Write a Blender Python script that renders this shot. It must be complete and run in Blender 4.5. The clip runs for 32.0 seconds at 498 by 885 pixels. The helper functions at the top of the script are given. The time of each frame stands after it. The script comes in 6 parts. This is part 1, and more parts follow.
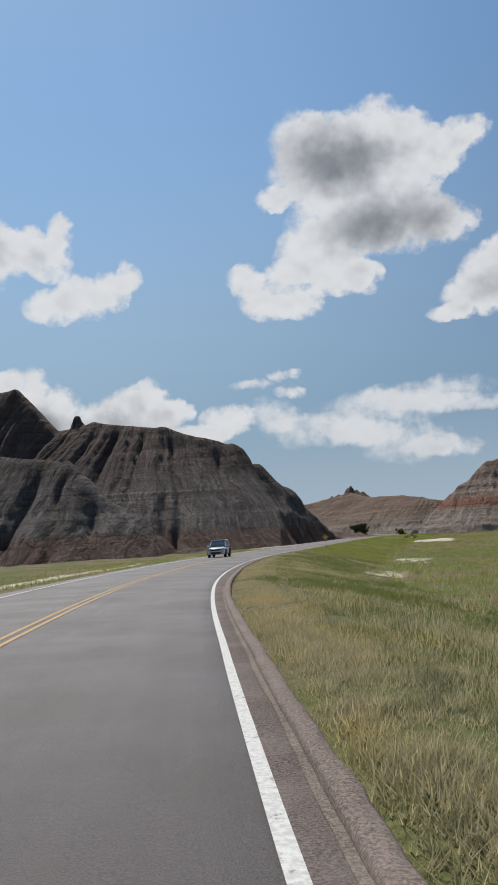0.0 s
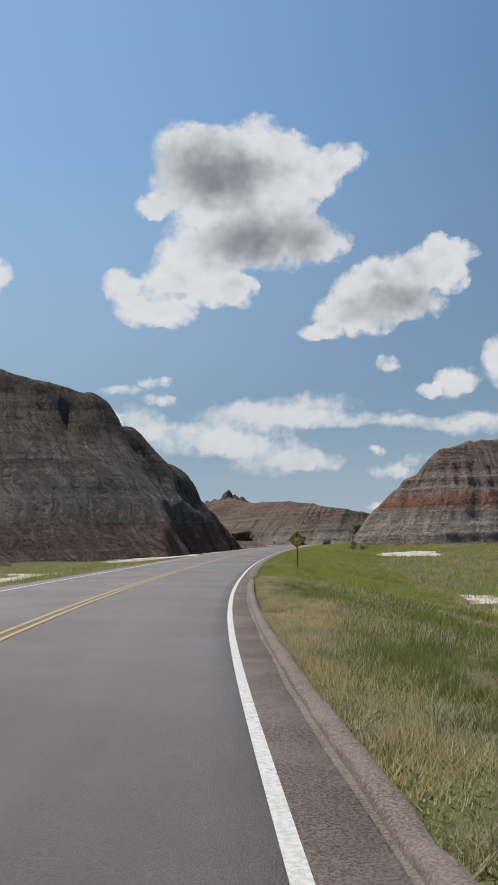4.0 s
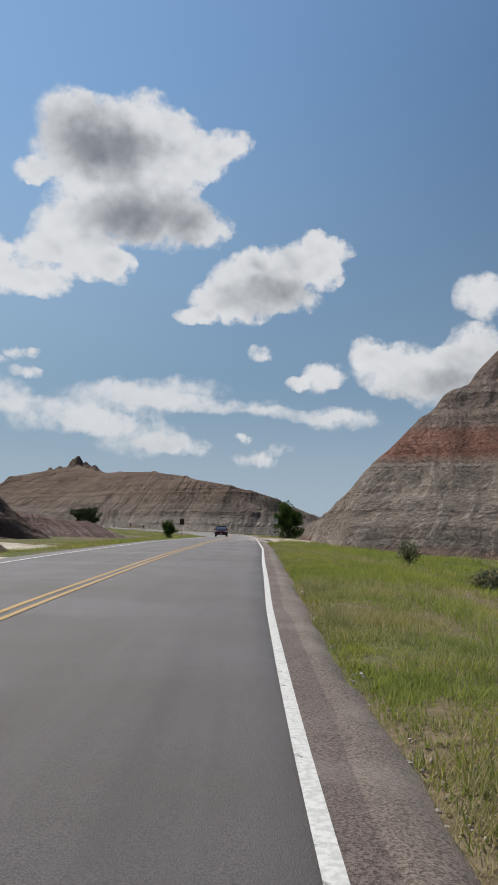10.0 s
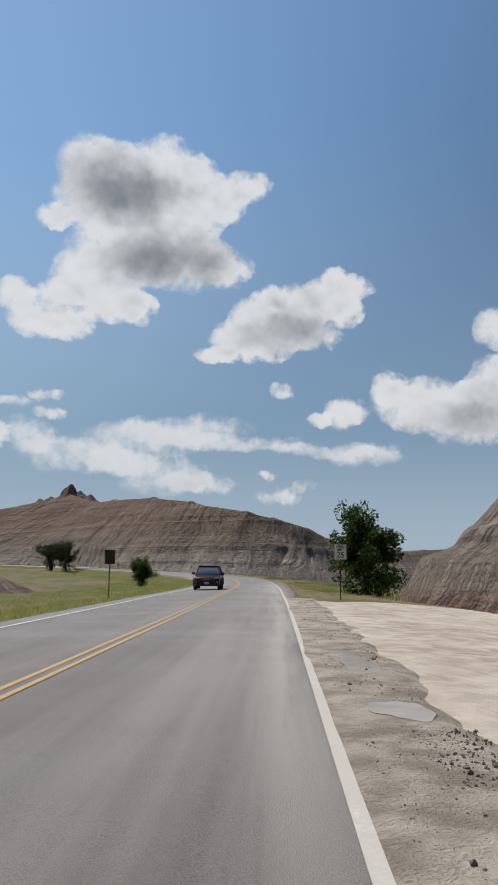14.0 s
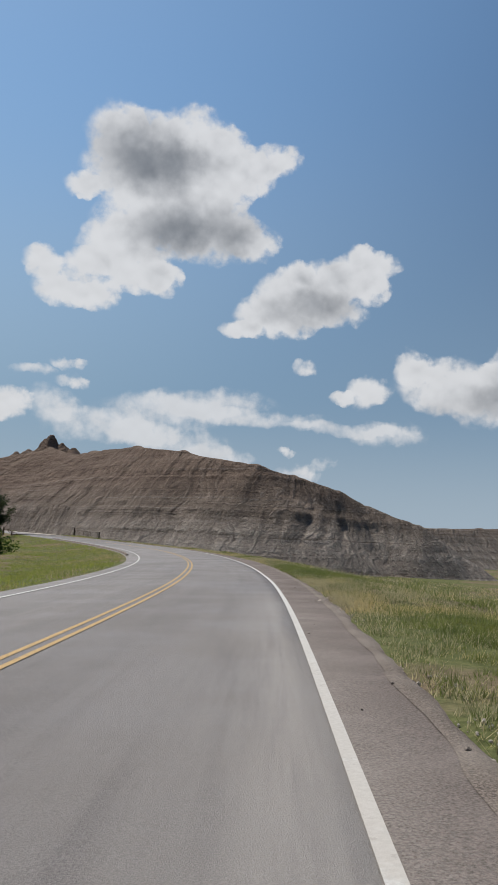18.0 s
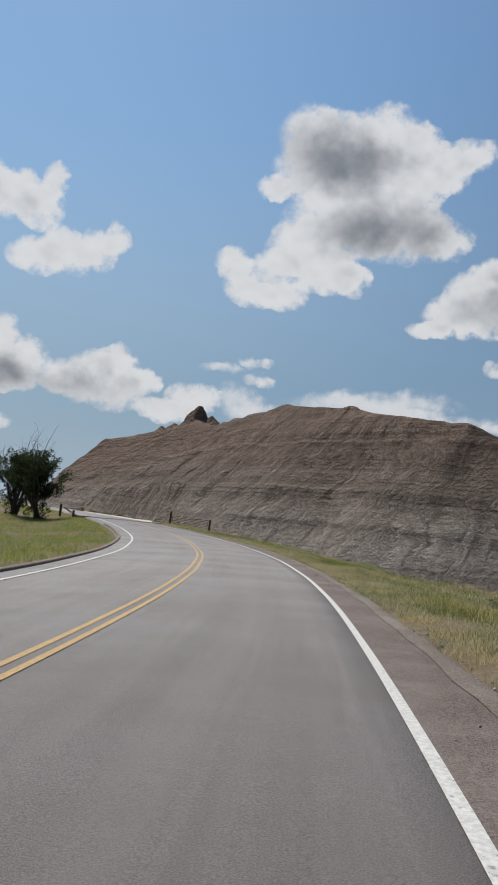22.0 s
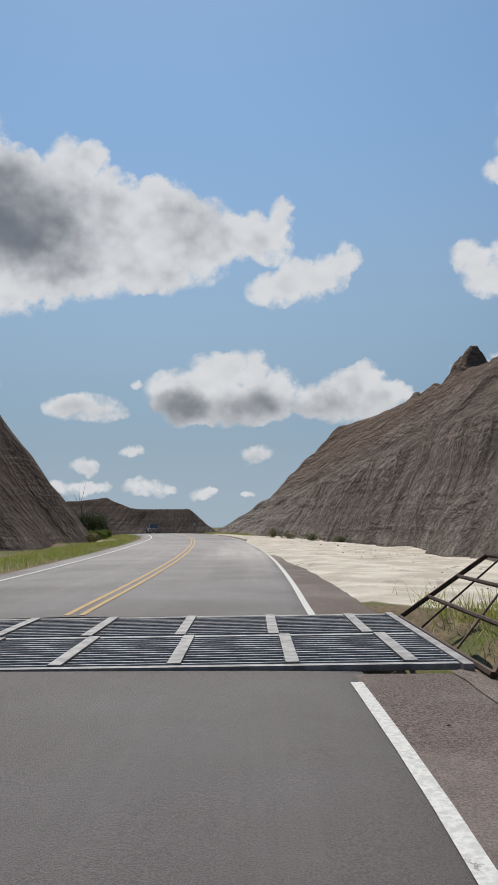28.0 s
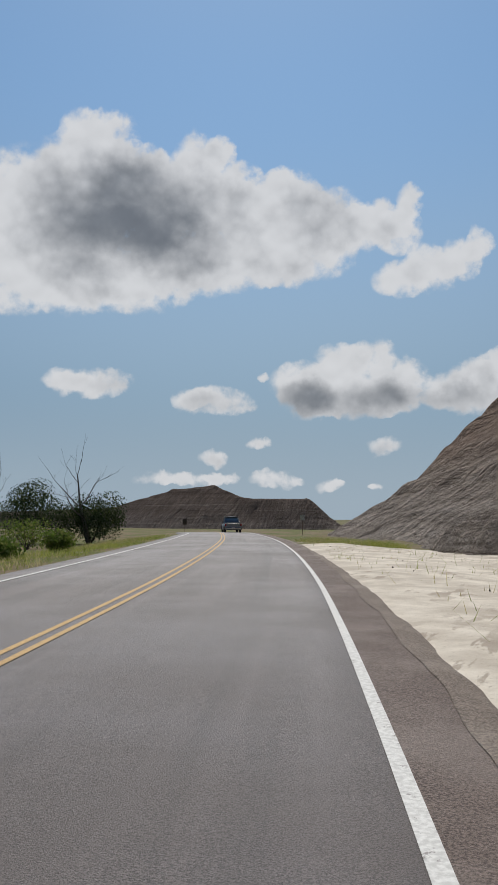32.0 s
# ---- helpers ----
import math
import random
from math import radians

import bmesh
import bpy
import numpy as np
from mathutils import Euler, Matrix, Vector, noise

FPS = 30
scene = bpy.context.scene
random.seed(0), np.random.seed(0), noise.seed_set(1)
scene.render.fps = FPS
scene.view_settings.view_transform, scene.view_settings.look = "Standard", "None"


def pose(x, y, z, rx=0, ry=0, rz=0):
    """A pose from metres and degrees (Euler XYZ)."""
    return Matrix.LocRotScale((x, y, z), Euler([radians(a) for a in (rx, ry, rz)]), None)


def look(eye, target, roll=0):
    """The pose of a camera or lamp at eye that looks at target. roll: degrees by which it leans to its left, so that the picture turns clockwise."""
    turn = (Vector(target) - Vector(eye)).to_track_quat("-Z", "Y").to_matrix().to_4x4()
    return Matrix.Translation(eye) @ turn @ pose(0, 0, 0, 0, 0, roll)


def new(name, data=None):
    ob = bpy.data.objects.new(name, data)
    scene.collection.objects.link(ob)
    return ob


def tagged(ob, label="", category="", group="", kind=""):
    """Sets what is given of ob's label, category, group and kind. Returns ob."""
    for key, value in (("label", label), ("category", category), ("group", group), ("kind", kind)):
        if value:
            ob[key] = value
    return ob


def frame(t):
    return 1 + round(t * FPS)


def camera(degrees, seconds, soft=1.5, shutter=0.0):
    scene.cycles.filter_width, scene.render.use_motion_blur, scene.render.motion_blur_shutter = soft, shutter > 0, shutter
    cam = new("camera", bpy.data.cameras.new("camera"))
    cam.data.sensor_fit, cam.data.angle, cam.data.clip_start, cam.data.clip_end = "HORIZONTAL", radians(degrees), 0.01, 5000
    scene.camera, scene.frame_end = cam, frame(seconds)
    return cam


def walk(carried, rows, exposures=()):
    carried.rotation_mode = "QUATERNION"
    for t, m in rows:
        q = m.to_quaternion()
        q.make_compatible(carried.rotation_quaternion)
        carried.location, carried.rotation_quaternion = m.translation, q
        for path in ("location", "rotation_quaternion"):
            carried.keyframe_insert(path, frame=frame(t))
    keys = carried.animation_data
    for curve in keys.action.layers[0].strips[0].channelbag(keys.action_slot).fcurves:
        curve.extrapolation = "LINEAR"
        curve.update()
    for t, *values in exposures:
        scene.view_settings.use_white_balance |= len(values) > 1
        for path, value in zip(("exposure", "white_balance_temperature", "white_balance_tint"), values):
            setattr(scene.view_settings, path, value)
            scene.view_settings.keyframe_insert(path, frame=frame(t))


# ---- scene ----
cam = camera(33.9, 32.0)
PATH = [
    (0.0, pose(-0.00, -0.00, 1.38, 96.64, 3.52, -0.00)),
    (0.5, pose(-0.84, 9.39, 1.30, 95.92, 2.15, -0.92)),
    (1.0, pose(-1.43, 18.81, 1.23, 95.12, 1.03, -1.97)),
    (1.5, pose(-1.77, 28.24, 1.15, 95.63, 1.38, -3.34)),
    (2.0, pose(-1.86, 37.69, 1.08, 96.43, 1.80, -4.79)),
    (2.5, pose(-1.68, 47.14, 1.00, 96.66, 1.96, -6.10)),
    (3.0, pose(-1.24, 56.57, 0.92, 96.46, 1.92, -7.14)),
    (3.5, pose(-0.61, 65.98, 0.85, 96.50, 1.79, -8.22)),
    (4.0, pose(0.13, 75.34, 0.78, 96.86, 1.78, -9.53)),
    (4.5, pose(0.94, 84.66, 0.72, 97.14, 2.04, -10.96)),
    (6.5, pose(7.24, 121.34, 0.57, 95.97, -0.65, -13.84)),
    (7.0, pose(9.24, 130.44, 0.56, 95.46, -0.74, -15.41)),
    (7.5, pose(11.27, 139.54, 0.57, 95.04, -0.16, -17.18)),
    (8.0, pose(13.39, 148.63, 0.60, 94.73, 0.22, -18.16)),
    (8.5, pose(15.66, 157.67, 0.63, 94.67, 0.29, -18.27)),
    (9.0, pose(18.09, 166.64, 0.69, 94.97, -0.00, -18.23)),
    (9.5, pose(20.67, 175.52, 0.76, 95.33, -0.53, -18.56)),
    (10.0, pose(23.43, 184.31, 0.83, 95.69, -1.26, -19.24)),
    (10.5, pose(26.35, 192.98, 0.90, 96.32, -1.70, -19.89)),
    (11.0, pose(29.34, 201.56, 0.96, 97.07, -2.35, -20.26)),
    (11.5, pose(32.35, 210.07, 0.99, 97.65, -3.04, -20.28)),
    (12.0, pose(35.35, 218.51, 0.99, 97.98, -3.20, -20.11)),
    (12.5, pose(38.35, 226.89, 0.96, 98.17, -2.59, -19.77)),
    (13.0, pose(41.34, 235.22, 0.90, 98.17, -1.48, -19.01)),
    (13.5, pose(44.30, 243.52, 0.82, 98.20, -0.70, -18.17)),
    (14.0, pose(47.28, 251.78, 0.73, 98.29, -0.49, -17.53)),
    (14.5, pose(50.27, 260.00, 0.64, 98.38, -0.20, -17.07)),
    (16.5, pose(61.73, 292.79, 0.31, 97.56, -0.76, -16.68)),
    (17.0, pose(64.48, 300.96, 0.22, 97.12, -1.20, -16.80)),
    (17.5, pose(67.18, 309.10, 0.14, 96.79, -1.95, -16.73)),
    (18.0, pose(69.84, 317.21, 0.06, 96.54, -2.64, -16.35)),
    (18.5, pose(72.44, 325.30, -0.03, 96.42, -3.42, -15.83)),
    (19.0, pose(74.93, 333.39, -0.10, 96.63, -4.34, -15.19)),
    (19.5, pose(77.29, 341.48, -0.18, 96.93, -5.33, -14.41)),
    (20.0, pose(79.44, 349.59, -0.24, 97.15, -6.00, -13.16)),
    (20.5, pose(81.38, 357.72, -0.30, 97.16, -6.55, -11.39)),
    (21.0, pose(83.14, 365.83, -0.35, 96.79, -6.94, -9.22)),
    (21.5, pose(84.75, 373.92, -0.40, 95.99, -7.38, -6.88)),
    (22.0, pose(86.10, 382.00, -0.44, 95.66, -5.82, -3.83)),
    (22.5, pose(87.19, 390.08, -0.47, 94.56, -4.22, -3.23)),
    (23.0, pose(88.05, 398.17, -0.50, 93.37, -6.50, -1.68)),
    (23.5, pose(88.68, 406.27, -0.53, 93.07, -7.23, 0.71)),
    (24.0, pose(89.01, 414.39, -0.55, 93.51, -6.99, 2.92)),
    (24.5, pose(89.04, 422.54, -0.56, 94.49, -6.77, 4.56)),
    (25.0, pose(88.80, 430.72, -0.57, 95.61, -6.41, 6.04)),
    (25.5, pose(88.34, 438.91, -0.56, 96.33, -5.50, 7.71)),
    (27.5, pose(83.33, 471.39, -0.39, 95.64, 1.04, 13.46)),
    (28.0, pose(81.43, 479.37, -0.34, 95.86, 0.82, 14.90)),
    (28.5, pose(79.45, 487.32, -0.28, 96.05, -0.42, 16.33)),
    (29.0, pose(77.38, 495.21, -0.23, 95.95, -2.01, 17.57)),
    (29.5, pose(75.27, 503.07, -0.18, 95.71, -3.14, 18.35)),
    (30.0, pose(73.10, 510.89, -0.12, 95.69, -3.21, 18.89)),
    (30.5, pose(70.87, 518.68, -0.07, 95.74, -2.29, 19.75)),
    (31.0, pose(68.52, 526.43, -0.02, 95.50, -0.91, 21.23)),
    (31.5, pose(66.00, 534.11, 0.03, 95.21, -0.01, 22.76)),
    (32.0, pose(63.25, 541.71, 0.07, 95.37, 0.14, 23.73)),
]
walk(cam, PATH, [(0.0, -0.02), (14.0, -0.02), (17.0, -0.07), (28.0, -0.09), (32.0, -0.16)])

# ---- sky, clouds and sun ----
SUN_AZ, SUN_EL = 22.0, 56.0          # degrees left of +y, degrees up
# clouds: lobes as (azimuth left of +y, elevation, half width, half height), degrees
GREAT = [(-5.4, 26.6, 2.15, 1.95), (-8.1, 26.6, 2.57, 1.58), (-11.2, 26.6, 2.82, 2.1), (-13.6, 25.9, 1.86, 1.7), (-16.9, 25.7, 1.96, 1.12), (-15.9, 24.6, 1.35, 1.44), (-3.4, 23, 1.47, 0.93), (-6.5, 24.2, 3.3, 2.3), (-10.7, 23.8, 3.51, 2.51), (-14, 24, 1.85, 1.84), (-8.5, 20.9, 4.3, 2.29), (-12.6, 20.8, 3.35, 2.29), (-15.5, 20.3, 2.03, 1.42), (-5.6, 19.4, 2.36, 1.76), (-0.9, 17.9, 1.52, 1.12), (-2.3, 16.3, 2, 1.29), (-4.7, 16.1, 1.82, 1.14), (-7.6, 17.7, 2.52, 1.54), (-9.4, 17.3, 1.55, 1.13), (-4, 18.1, 1.54, 1.12)]
TILTED = [(-15, 14.2, 1.53, 0.62), (-16.1, 15.4, 1.68, 1.27), (-18.1, 16.8, 2.31, 1.82), (-19.2, 18.4, 0.95, 0.82), (-20.5, 17.4, 2.67, 1.95), (-22.6, 18.3, 2.02, 1.63), (-23.6, 19.7, 1.04, 0.8), (-25, 19, 1.37, 0.87), (-24.4, 17.4, 1.26, 1.22), (-21.6, 15.7, 2.64, 1.13), (-18.4, 14.8, 2.3, 0.92)]
SCRAPS = [(-3.1, 11.2, 1.35, 0.47), (-3.5, 10.1, 1.11, 0.51), (-18.6, 6.1, 0.62, 0.23), (-19.5, 4.7, 1.62, 0.62), (-21.4, 5.3, 1.07, 0.5), (-19.7, 11.9, 0.78, 0.54), (-18.6, 2.2, 1.08, 0.35)]
SIDE = [(-24.3, 10.4, 1.58, 1.11), (-22.3, 10, 0.99, 0.44), (-27.5, 12, 1.5, 1.35), (-29.8, 10.8, 3.56, 2.06), (-32.9, 10, 3.37, 2.3), (-34.8, 11.5, 2.38, 2.38), (-35.6, 15.6, 2.18, 1.58)]
STREAK = [(-13, 9.2, 4.18, 0.79), (-9.8, 8.4, 4.19, 1.03), (-5.3, 7.1, 3.37, 1.03), (-2.2, 8.4, 1.77, 0.98), (-8.5, 6.7, 2.19, 0.79), (-11.3, 5.8, 2.98, 1.19), (-13.8, 5.3, 2.29, 0.63), (-16.9, 8.2, 4.71, 0.47), (-23.1, 7.8, 4.15, 0.42), (-25.7, 7.3, 2.21, 0.53), (-0.8, 10.6, 1.33, 0.35)]
BROAD = [(34.6, 25.6, 2.76, 1.61), (35.6, 23.4, 3.4, 2.39), (32.1, 23.4, 3.43, 1.81), (36.8, 20.6, 4.07, 4.02), (33, 20.4, 4.42, 3.75), (29.2, 22.3, 3.37, 2.35), (27.2, 24.5, 1.69, 1.68), (25.8, 25.1, 1.14, 0.98), (24.8, 22.6, 2.27, 1.87), (25.8, 20.1, 4.22, 3.12), (21.8, 20.8, 3.46, 2.65), (20.7, 22.3, 2.29, 1.45), (18.1, 20.6, 2.69, 2.14), (18.8, 18.3, 2.76, 1.88), (15.2, 20, 2.27, 1.56), (13.1, 19.3, 1.93, 1.41), (12.3, 21.1, 0.97, 1.32), (32.6, 16, 4.77, 1.93), (36.1, 16, 3.33, 2.11), (25.2, 17.2, 3.6, 1.58)]
BROAD_TAIL = [(21.6, 17.4, 2.43, 1.44), (12.8, 16.3, 2.08, 1.22), (10.7, 16.9, 2.14, 1.58), (8.8, 17.5, 1.57, 1.49), (7.5, 18.4, 1.02, 1.18), (39.8, 20.8, 4.29, 3.59), (40.1, 16.5, 4.24, 2.83), (29.4, 17.7, 2.75, 2.04)]
HEAP = [(19.9, 9.4, 2.24, 1.5), (17.1, 10.7, 2.08, 1.49), (15.1, 11.2, 1.68, 1.29), (13.1, 9.7, 1.82, 1.49), (16.6, 8.6, 4.69, 1.65), (19, 8.2, 2.63, 1.3), (14.2, 8.4, 2.61, 1.3), (9.9, 8.6, 1.79, 1.25), (8.4, 9.4, 1.62, 1.24), (6.5, 9.9, 1.75, 1.23), (4.8, 9.1, 1.73, 0.96), (7.4, 8.2, 3.44, 1.24), (0.9, 8.2, 2.06, 1.17), (3, 7.3, 1.89, 0.86)]
LOW = [(34.4, 9.4, 2.53, 0.99), (36.6, 9.4, 1.45, 0.9), (26.2, 8.2, 2.83, 1.02), (27.8, 8.4, 1.4, 0.78), (22.6, 9.9, 0.44, 0.39), (26.2, 4.3, 0.98, 0.63), (23.1, 5.2, 0.87, 0.43), (14.2, 5, 1.3, 0.67), (25.7, 3, 1.29, 0.43), (21.9, 2.7, 1.89, 0.63), (18.1, 2.4, 0.91, 0.51), (14.8, 2.2, 0.75, 0.31), (28.5, 2.8, 3.07, 0.54)]
# grey undersides, with their depth
SHADED = [(-7.2, 25.2, 3.72, 1.87, 1), (-9.9, 24.5, 2.89, 1.37, 0.6), (-11.8, 20.8, 3.89, 1.72, 0.9), (-9.1, 20.4, 2.46, 1.35, 0.5), (-20.1, 15.7, 3.53, 1.06, 0.7), (-21.5, 17.1, 2.34, 1.31, 0.4), (-11.6, 5.3, 1.98, 0.55, 0.35), (33.5, 21.8, 4.98, 2.64, 0.78), (29.9, 20.8, 4.33, 2.7, 0.7), (35.2, 18.8, 4.5, 1.79, 0.7), (28.3, 18.2, 2.37, 1.85, 0.54), (23.7, 19.5, 2.02, 1.48, 0.39), (19.1, 20.8, 2.24, 2.03, 0.62), (21.5, 16.7, 2.42, 1.14, 0.31), (36.1, 16.3, 2.59, 1.09, 0.39), (16.6, 8.1, 4.69, 1.1, 0.9), (19.8, 8.5, 1.8, 1.1, 0.6), (13.6, 8.9, 1.98, 0.98, 0.38), (7.2, 8, 3.25, 0.97, 0.45), (9.5, 8, 1.63, 0.86, 0.45), (25.9, 7.9, 2.16, 0.55, 0.5), (33.6, 9.2, 1.87, 0.46, 0.4), (14.2, 4.8, 0.98, 0.35, 0.38), (26.2, 4.1, 0.78, 0.31, 0.4), (-31, 9.4, 3.2, 1.2, 0.6), (-34.5, 10.5, 2.6, 1.6, 0.6)]

world = bpy.data.worlds.new("sky")
scene.world = world
world.use_nodes = True
wt = world.node_tree
wt.nodes.clear()


def set_props(n, operation=None, use_clamp=None, data_type=None, blend_type=None, interpolation_type=None, sky_type=None, sun_disc=None, attribute_name=None):
    if operation is not None:
        n.operation = operation
    if use_clamp is not None:
        n.use_clamp = use_clamp
    if data_type is not None:
        n.data_type = data_type
    if blend_type is not None:
        n.blend_type = blend_type
    if interpolation_type is not None:
        n.interpolation_type = interpolation_type
    if sky_type is not None:
        n.sky_type = sky_type
    if sun_disc is not None:
        n.sun_disc = sun_disc
    if attribute_name is not None:
        n.attribute_name = attribute_name
    return n


def wnode(kind, **props):
    return set_props(wt.nodes.new(kind), **props)


def wmath(op, a, b=None, clamp=False):
    n = wnode("ShaderNodeMath", operation=op, use_clamp=clamp)
    for i, v in enumerate((a, b)):
        if v is None:
            continue
        if isinstance(v, (int, float)):
            n.inputs[i].default_value = v
        else:
            wt.links.new(v, n.inputs[i])
    return n.outputs[0]


def wsmooth(v, lo, hi):
    n = wnode("ShaderNodeMapRange", interpolation_type="SMOOTHSTEP")
    wt.links.new(v, n.inputs[0])
    n.inputs[1].default_value, n.inputs[2].default_value = lo, hi
    return n.outputs[0]


def wmix(f, a, b):
    n = wnode("ShaderNodeMix", data_type="RGBA")
    for s, v in ((n.inputs[0], f), (n.inputs[6], a), (n.inputs[7], b)):
        if isinstance(v, (tuple, float, int)):
            s.default_value = v if not isinstance(v, tuple) else (*v, 1)
        else:
            wt.links.new(v, s)
    return n.outputs[2]


def build_sky():
    geo = wnode("ShaderNodeTexCoord").outputs["Generated"]
    sky = wnode("ShaderNodeTexSky", sky_type="NISHITA", sun_disc=False)
    sky.sun_elevation, sky.sun_rotation = radians(SUN_EL), radians(-SUN_AZ)
    sky.air_density, sky.dust_density, sky.ozone_density = 1.0, 0.3, 1.5
    sep = wnode("ShaderNodeSeparateXYZ")
    wt.links.new(geo, sep.inputs[0])
    x, y, z = sep.outputs
    az = wmath("MULTIPLY", wmath("ARCTAN2", wmath("MULTIPLY", x, -1.0), y), 57.29578)
    el = wmath("MULTIPLY", wmath("ARCSINE", z), 57.29578)
    # ragged edges: the angles are shifted by noise at two sizes
    def warp(scale, amount, detail):
        n = wnode("ShaderNodeTexNoise")
        n.inputs["Scale"].default_value, n.inputs["Detail"].default_value = scale, detail
        n.inputs["Roughness"].default_value = 0.55
        wt.links.new(geo, n.inputs["Vector"])
        s = wnode("ShaderNodeVectorMath", operation="SUBTRACT")
        wt.links.new(n.outputs["Color"], s.inputs[0])
        s.inputs[1].default_value = (0.5, 0.5, 0.5)
        m = wnode("ShaderNodeVectorMath", operation="MULTIPLY")
        wt.links.new(s.outputs[0], m.inputs[0])
        m.inputs[1].default_value = (amount, amount, 0)
        return m.outputs[0], n.outputs["Fac"]
    w1, n1 = warp(16.0, 1.5, 3.0)
    w2, n2 = warp(60.0, 0.9, 7.0)
    comb = wnode("ShaderNodeCombineXYZ")
    wt.links.new(az, comb.inputs[0])
    wt.links.new(el, comb.inputs[1])
    ang = comb.outputs[0]
    for w in (w1, w2):
        add = wnode("ShaderNodeVectorMath", operation="ADD")
        wt.links.new(ang, add.inputs[0])
        wt.links.new(w, add.inputs[1])
        ang = add.outputs[0]
    # rounded puffs
    def puffs(rise, detail):
        up = wnode("ShaderNodeVectorMath", operation="ADD")
        wt.links.new(geo, up.inputs[0])
        up.inputs[1].default_value = (0, 0, rise)
        cells = wnode("ShaderNodeTexVoronoi")
        cells.feature = "SMOOTH_F1"
        cells.inputs["Scale"].default_value, cells.inputs["Detail"].default_value, cells.inputs["Roughness"].default_value = 34.0, detail, 0.6
        cells.inputs["Smoothness"].default_value = 0.35
        cells.normalize = True
        wt.links.new(up.outputs[0], cells.inputs["Vector"])
        return wmath("SUBTRACT", 0.42, cells.outputs["Distance"])
    puff = puffs(0.0, 3.0)
    relief = wmath("SUBTRACT", puffs(0.0, 0.7), puffs(0.007, 0.7))     # tops of puffs face the sun

    def lobe_sum(lobes):
        total = None
        for a, e, ra, re, dense in lobes:
            m = wnode("ShaderNodeVectorMath", operation="MULTIPLY_ADD")
            wt.links.new(ang, m.inputs[0])
            m.inputs[1].default_value = (1 / ra, 1 / re, 0)
            m.inputs[2].default_value = (-a / ra, -e / re, 0)
            d = wnode("ShaderNodeVectorMath", operation="DOT_PRODUCT")
            wt.links.new(m.outputs[0], d.inputs[0])
            wt.links.new(m.outputs[0], d.inputs[1])
            one = wmath("SUBTRACT", 1.0, d.outputs["Value"], clamp=True)
            if dense < 1:
                one = wmath("MULTIPLY", one, dense)
            total = one if total is None else wmath("ADD", total, one)
        return total
    thick = [(*c, 1.0) for c in GREAT + BROAD + BROAD_TAIL + TILTED + SIDE + HEAP] + [(*c, 0.85) for c in LOW] + [(*c, 0.6) for c in SCRAPS]
    total = lobe_sum([(a, e, ra * 1.12, re * 1.12, k) for a, e, ra, re, k in thick])
    streak = lobe_sum([(a, e, ra * 1.3, re * 1.45, 0.75) for a, e, ra, re in STREAK])
    shaded = lobe_sum([(a, e, ra * 1.5, re * 1.6, k) for a, e, ra, re, k in SHADED])
    rag = wmath("ADD", wmath("MULTIPLY", puff, 0.9), wmath("MULTIPLY", wmath("SUBTRACT", n2, 0.5), 1.7))
    rag = wmath("MULTIPLY", rag, wsmooth(total, 0.0, 0.3))
    cover = wsmooth(wmath("ADD", total, rag), 0.02, 0.92)
    veil = wsmooth(wmath("ADD", streak, wmath("MULTIPLY", wmath("MULTIPLY", wmath("SUBTRACT", n2, 0.5), 1.4), wsmooth(streak, 0.0, 0.3))), 0.0, 1.05)
    cover = wmath("MAXIMUM", cover, wmath("MULTIPLY", veil, 0.9))
    swell = wmath("ADD", wmath("MULTIPLY", puff, -1.1), wmath("ADD", wmath("MULTIPLY", wmath("SUBTRACT", n1, 0.5), 1.8), wmath("MULTIPLY", wmath("SUBTRACT", n2, 0.5), 0.25)))
    body = wsmooth(wmath("ADD", total, swell), 0.7, 3.2)
    core = wsmooth(wmath("ADD", shaded, wmath("MULTIPLY", swell, 0.6)), -0.1, 1.65)
    grey = wmix(core, wmix(body, (0.72, 0.73, 0.75), (0.39, 0.405, 0.43)), (0.17, 0.185, 0.21))
    lit = wnode("ShaderNodeVectorMath", operation="SCALE")
    wt.links.new(grey, lit.inputs[0])
    wt.links.new(wmath("ADD", 1.0, wmath("MULTIPLY", relief, wmath("ADD", 0.25, wmath("MULTIPLY", body, 1.2)))), lit.inputs["Scale"])
    grey = lit.outputs[0]
    blue = wnode("ShaderNodeVectorMath", operation="SCALE")
    wt.links.new(sky.outputs[0], blue.inputs[0])
    blue.inputs["Scale"].default_value = 0.085
    tint = wnode("ShaderNodeMix", data_type="RGBA", blend_type="MULTIPLY")
    tint.inputs[0].default_value = 1.0
    wt.links.new(blue.outputs[0], tint.inputs[6])
    tint.inputs[7].default_value = (0.93, 1.0, 1.0, 1)
    # the sky pales towards the sun and deepens away from it
    dot = wnode("ShaderNodeVectorMath", operation="DOT_PRODUCT")
    wt.links.new(geo, dot.inputs[0])
    dot.inputs[1].default_value = (-math.sin(radians(SUN_AZ)) * math.cos(radians(SUN_EL)), math.cos(radians(SUN_AZ)) * math.cos(radians(SUN_EL)), math.sin(radians(SUN_EL)))
    deep = wmix(wsmooth(dot.outputs["Value"], 0.42, 0.93), (0.52, 0.575, 0.66), (1.24, 1.37, 1.38))
    away = wnode("ShaderNodeMix", data_type="RGBA", blend_type="MULTIPLY")
    away.inputs[0].default_value = 1.0
    wt.links.new(tint.outputs[2], away.inputs[6])
    wt.links.new(deep, away.inputs[7])
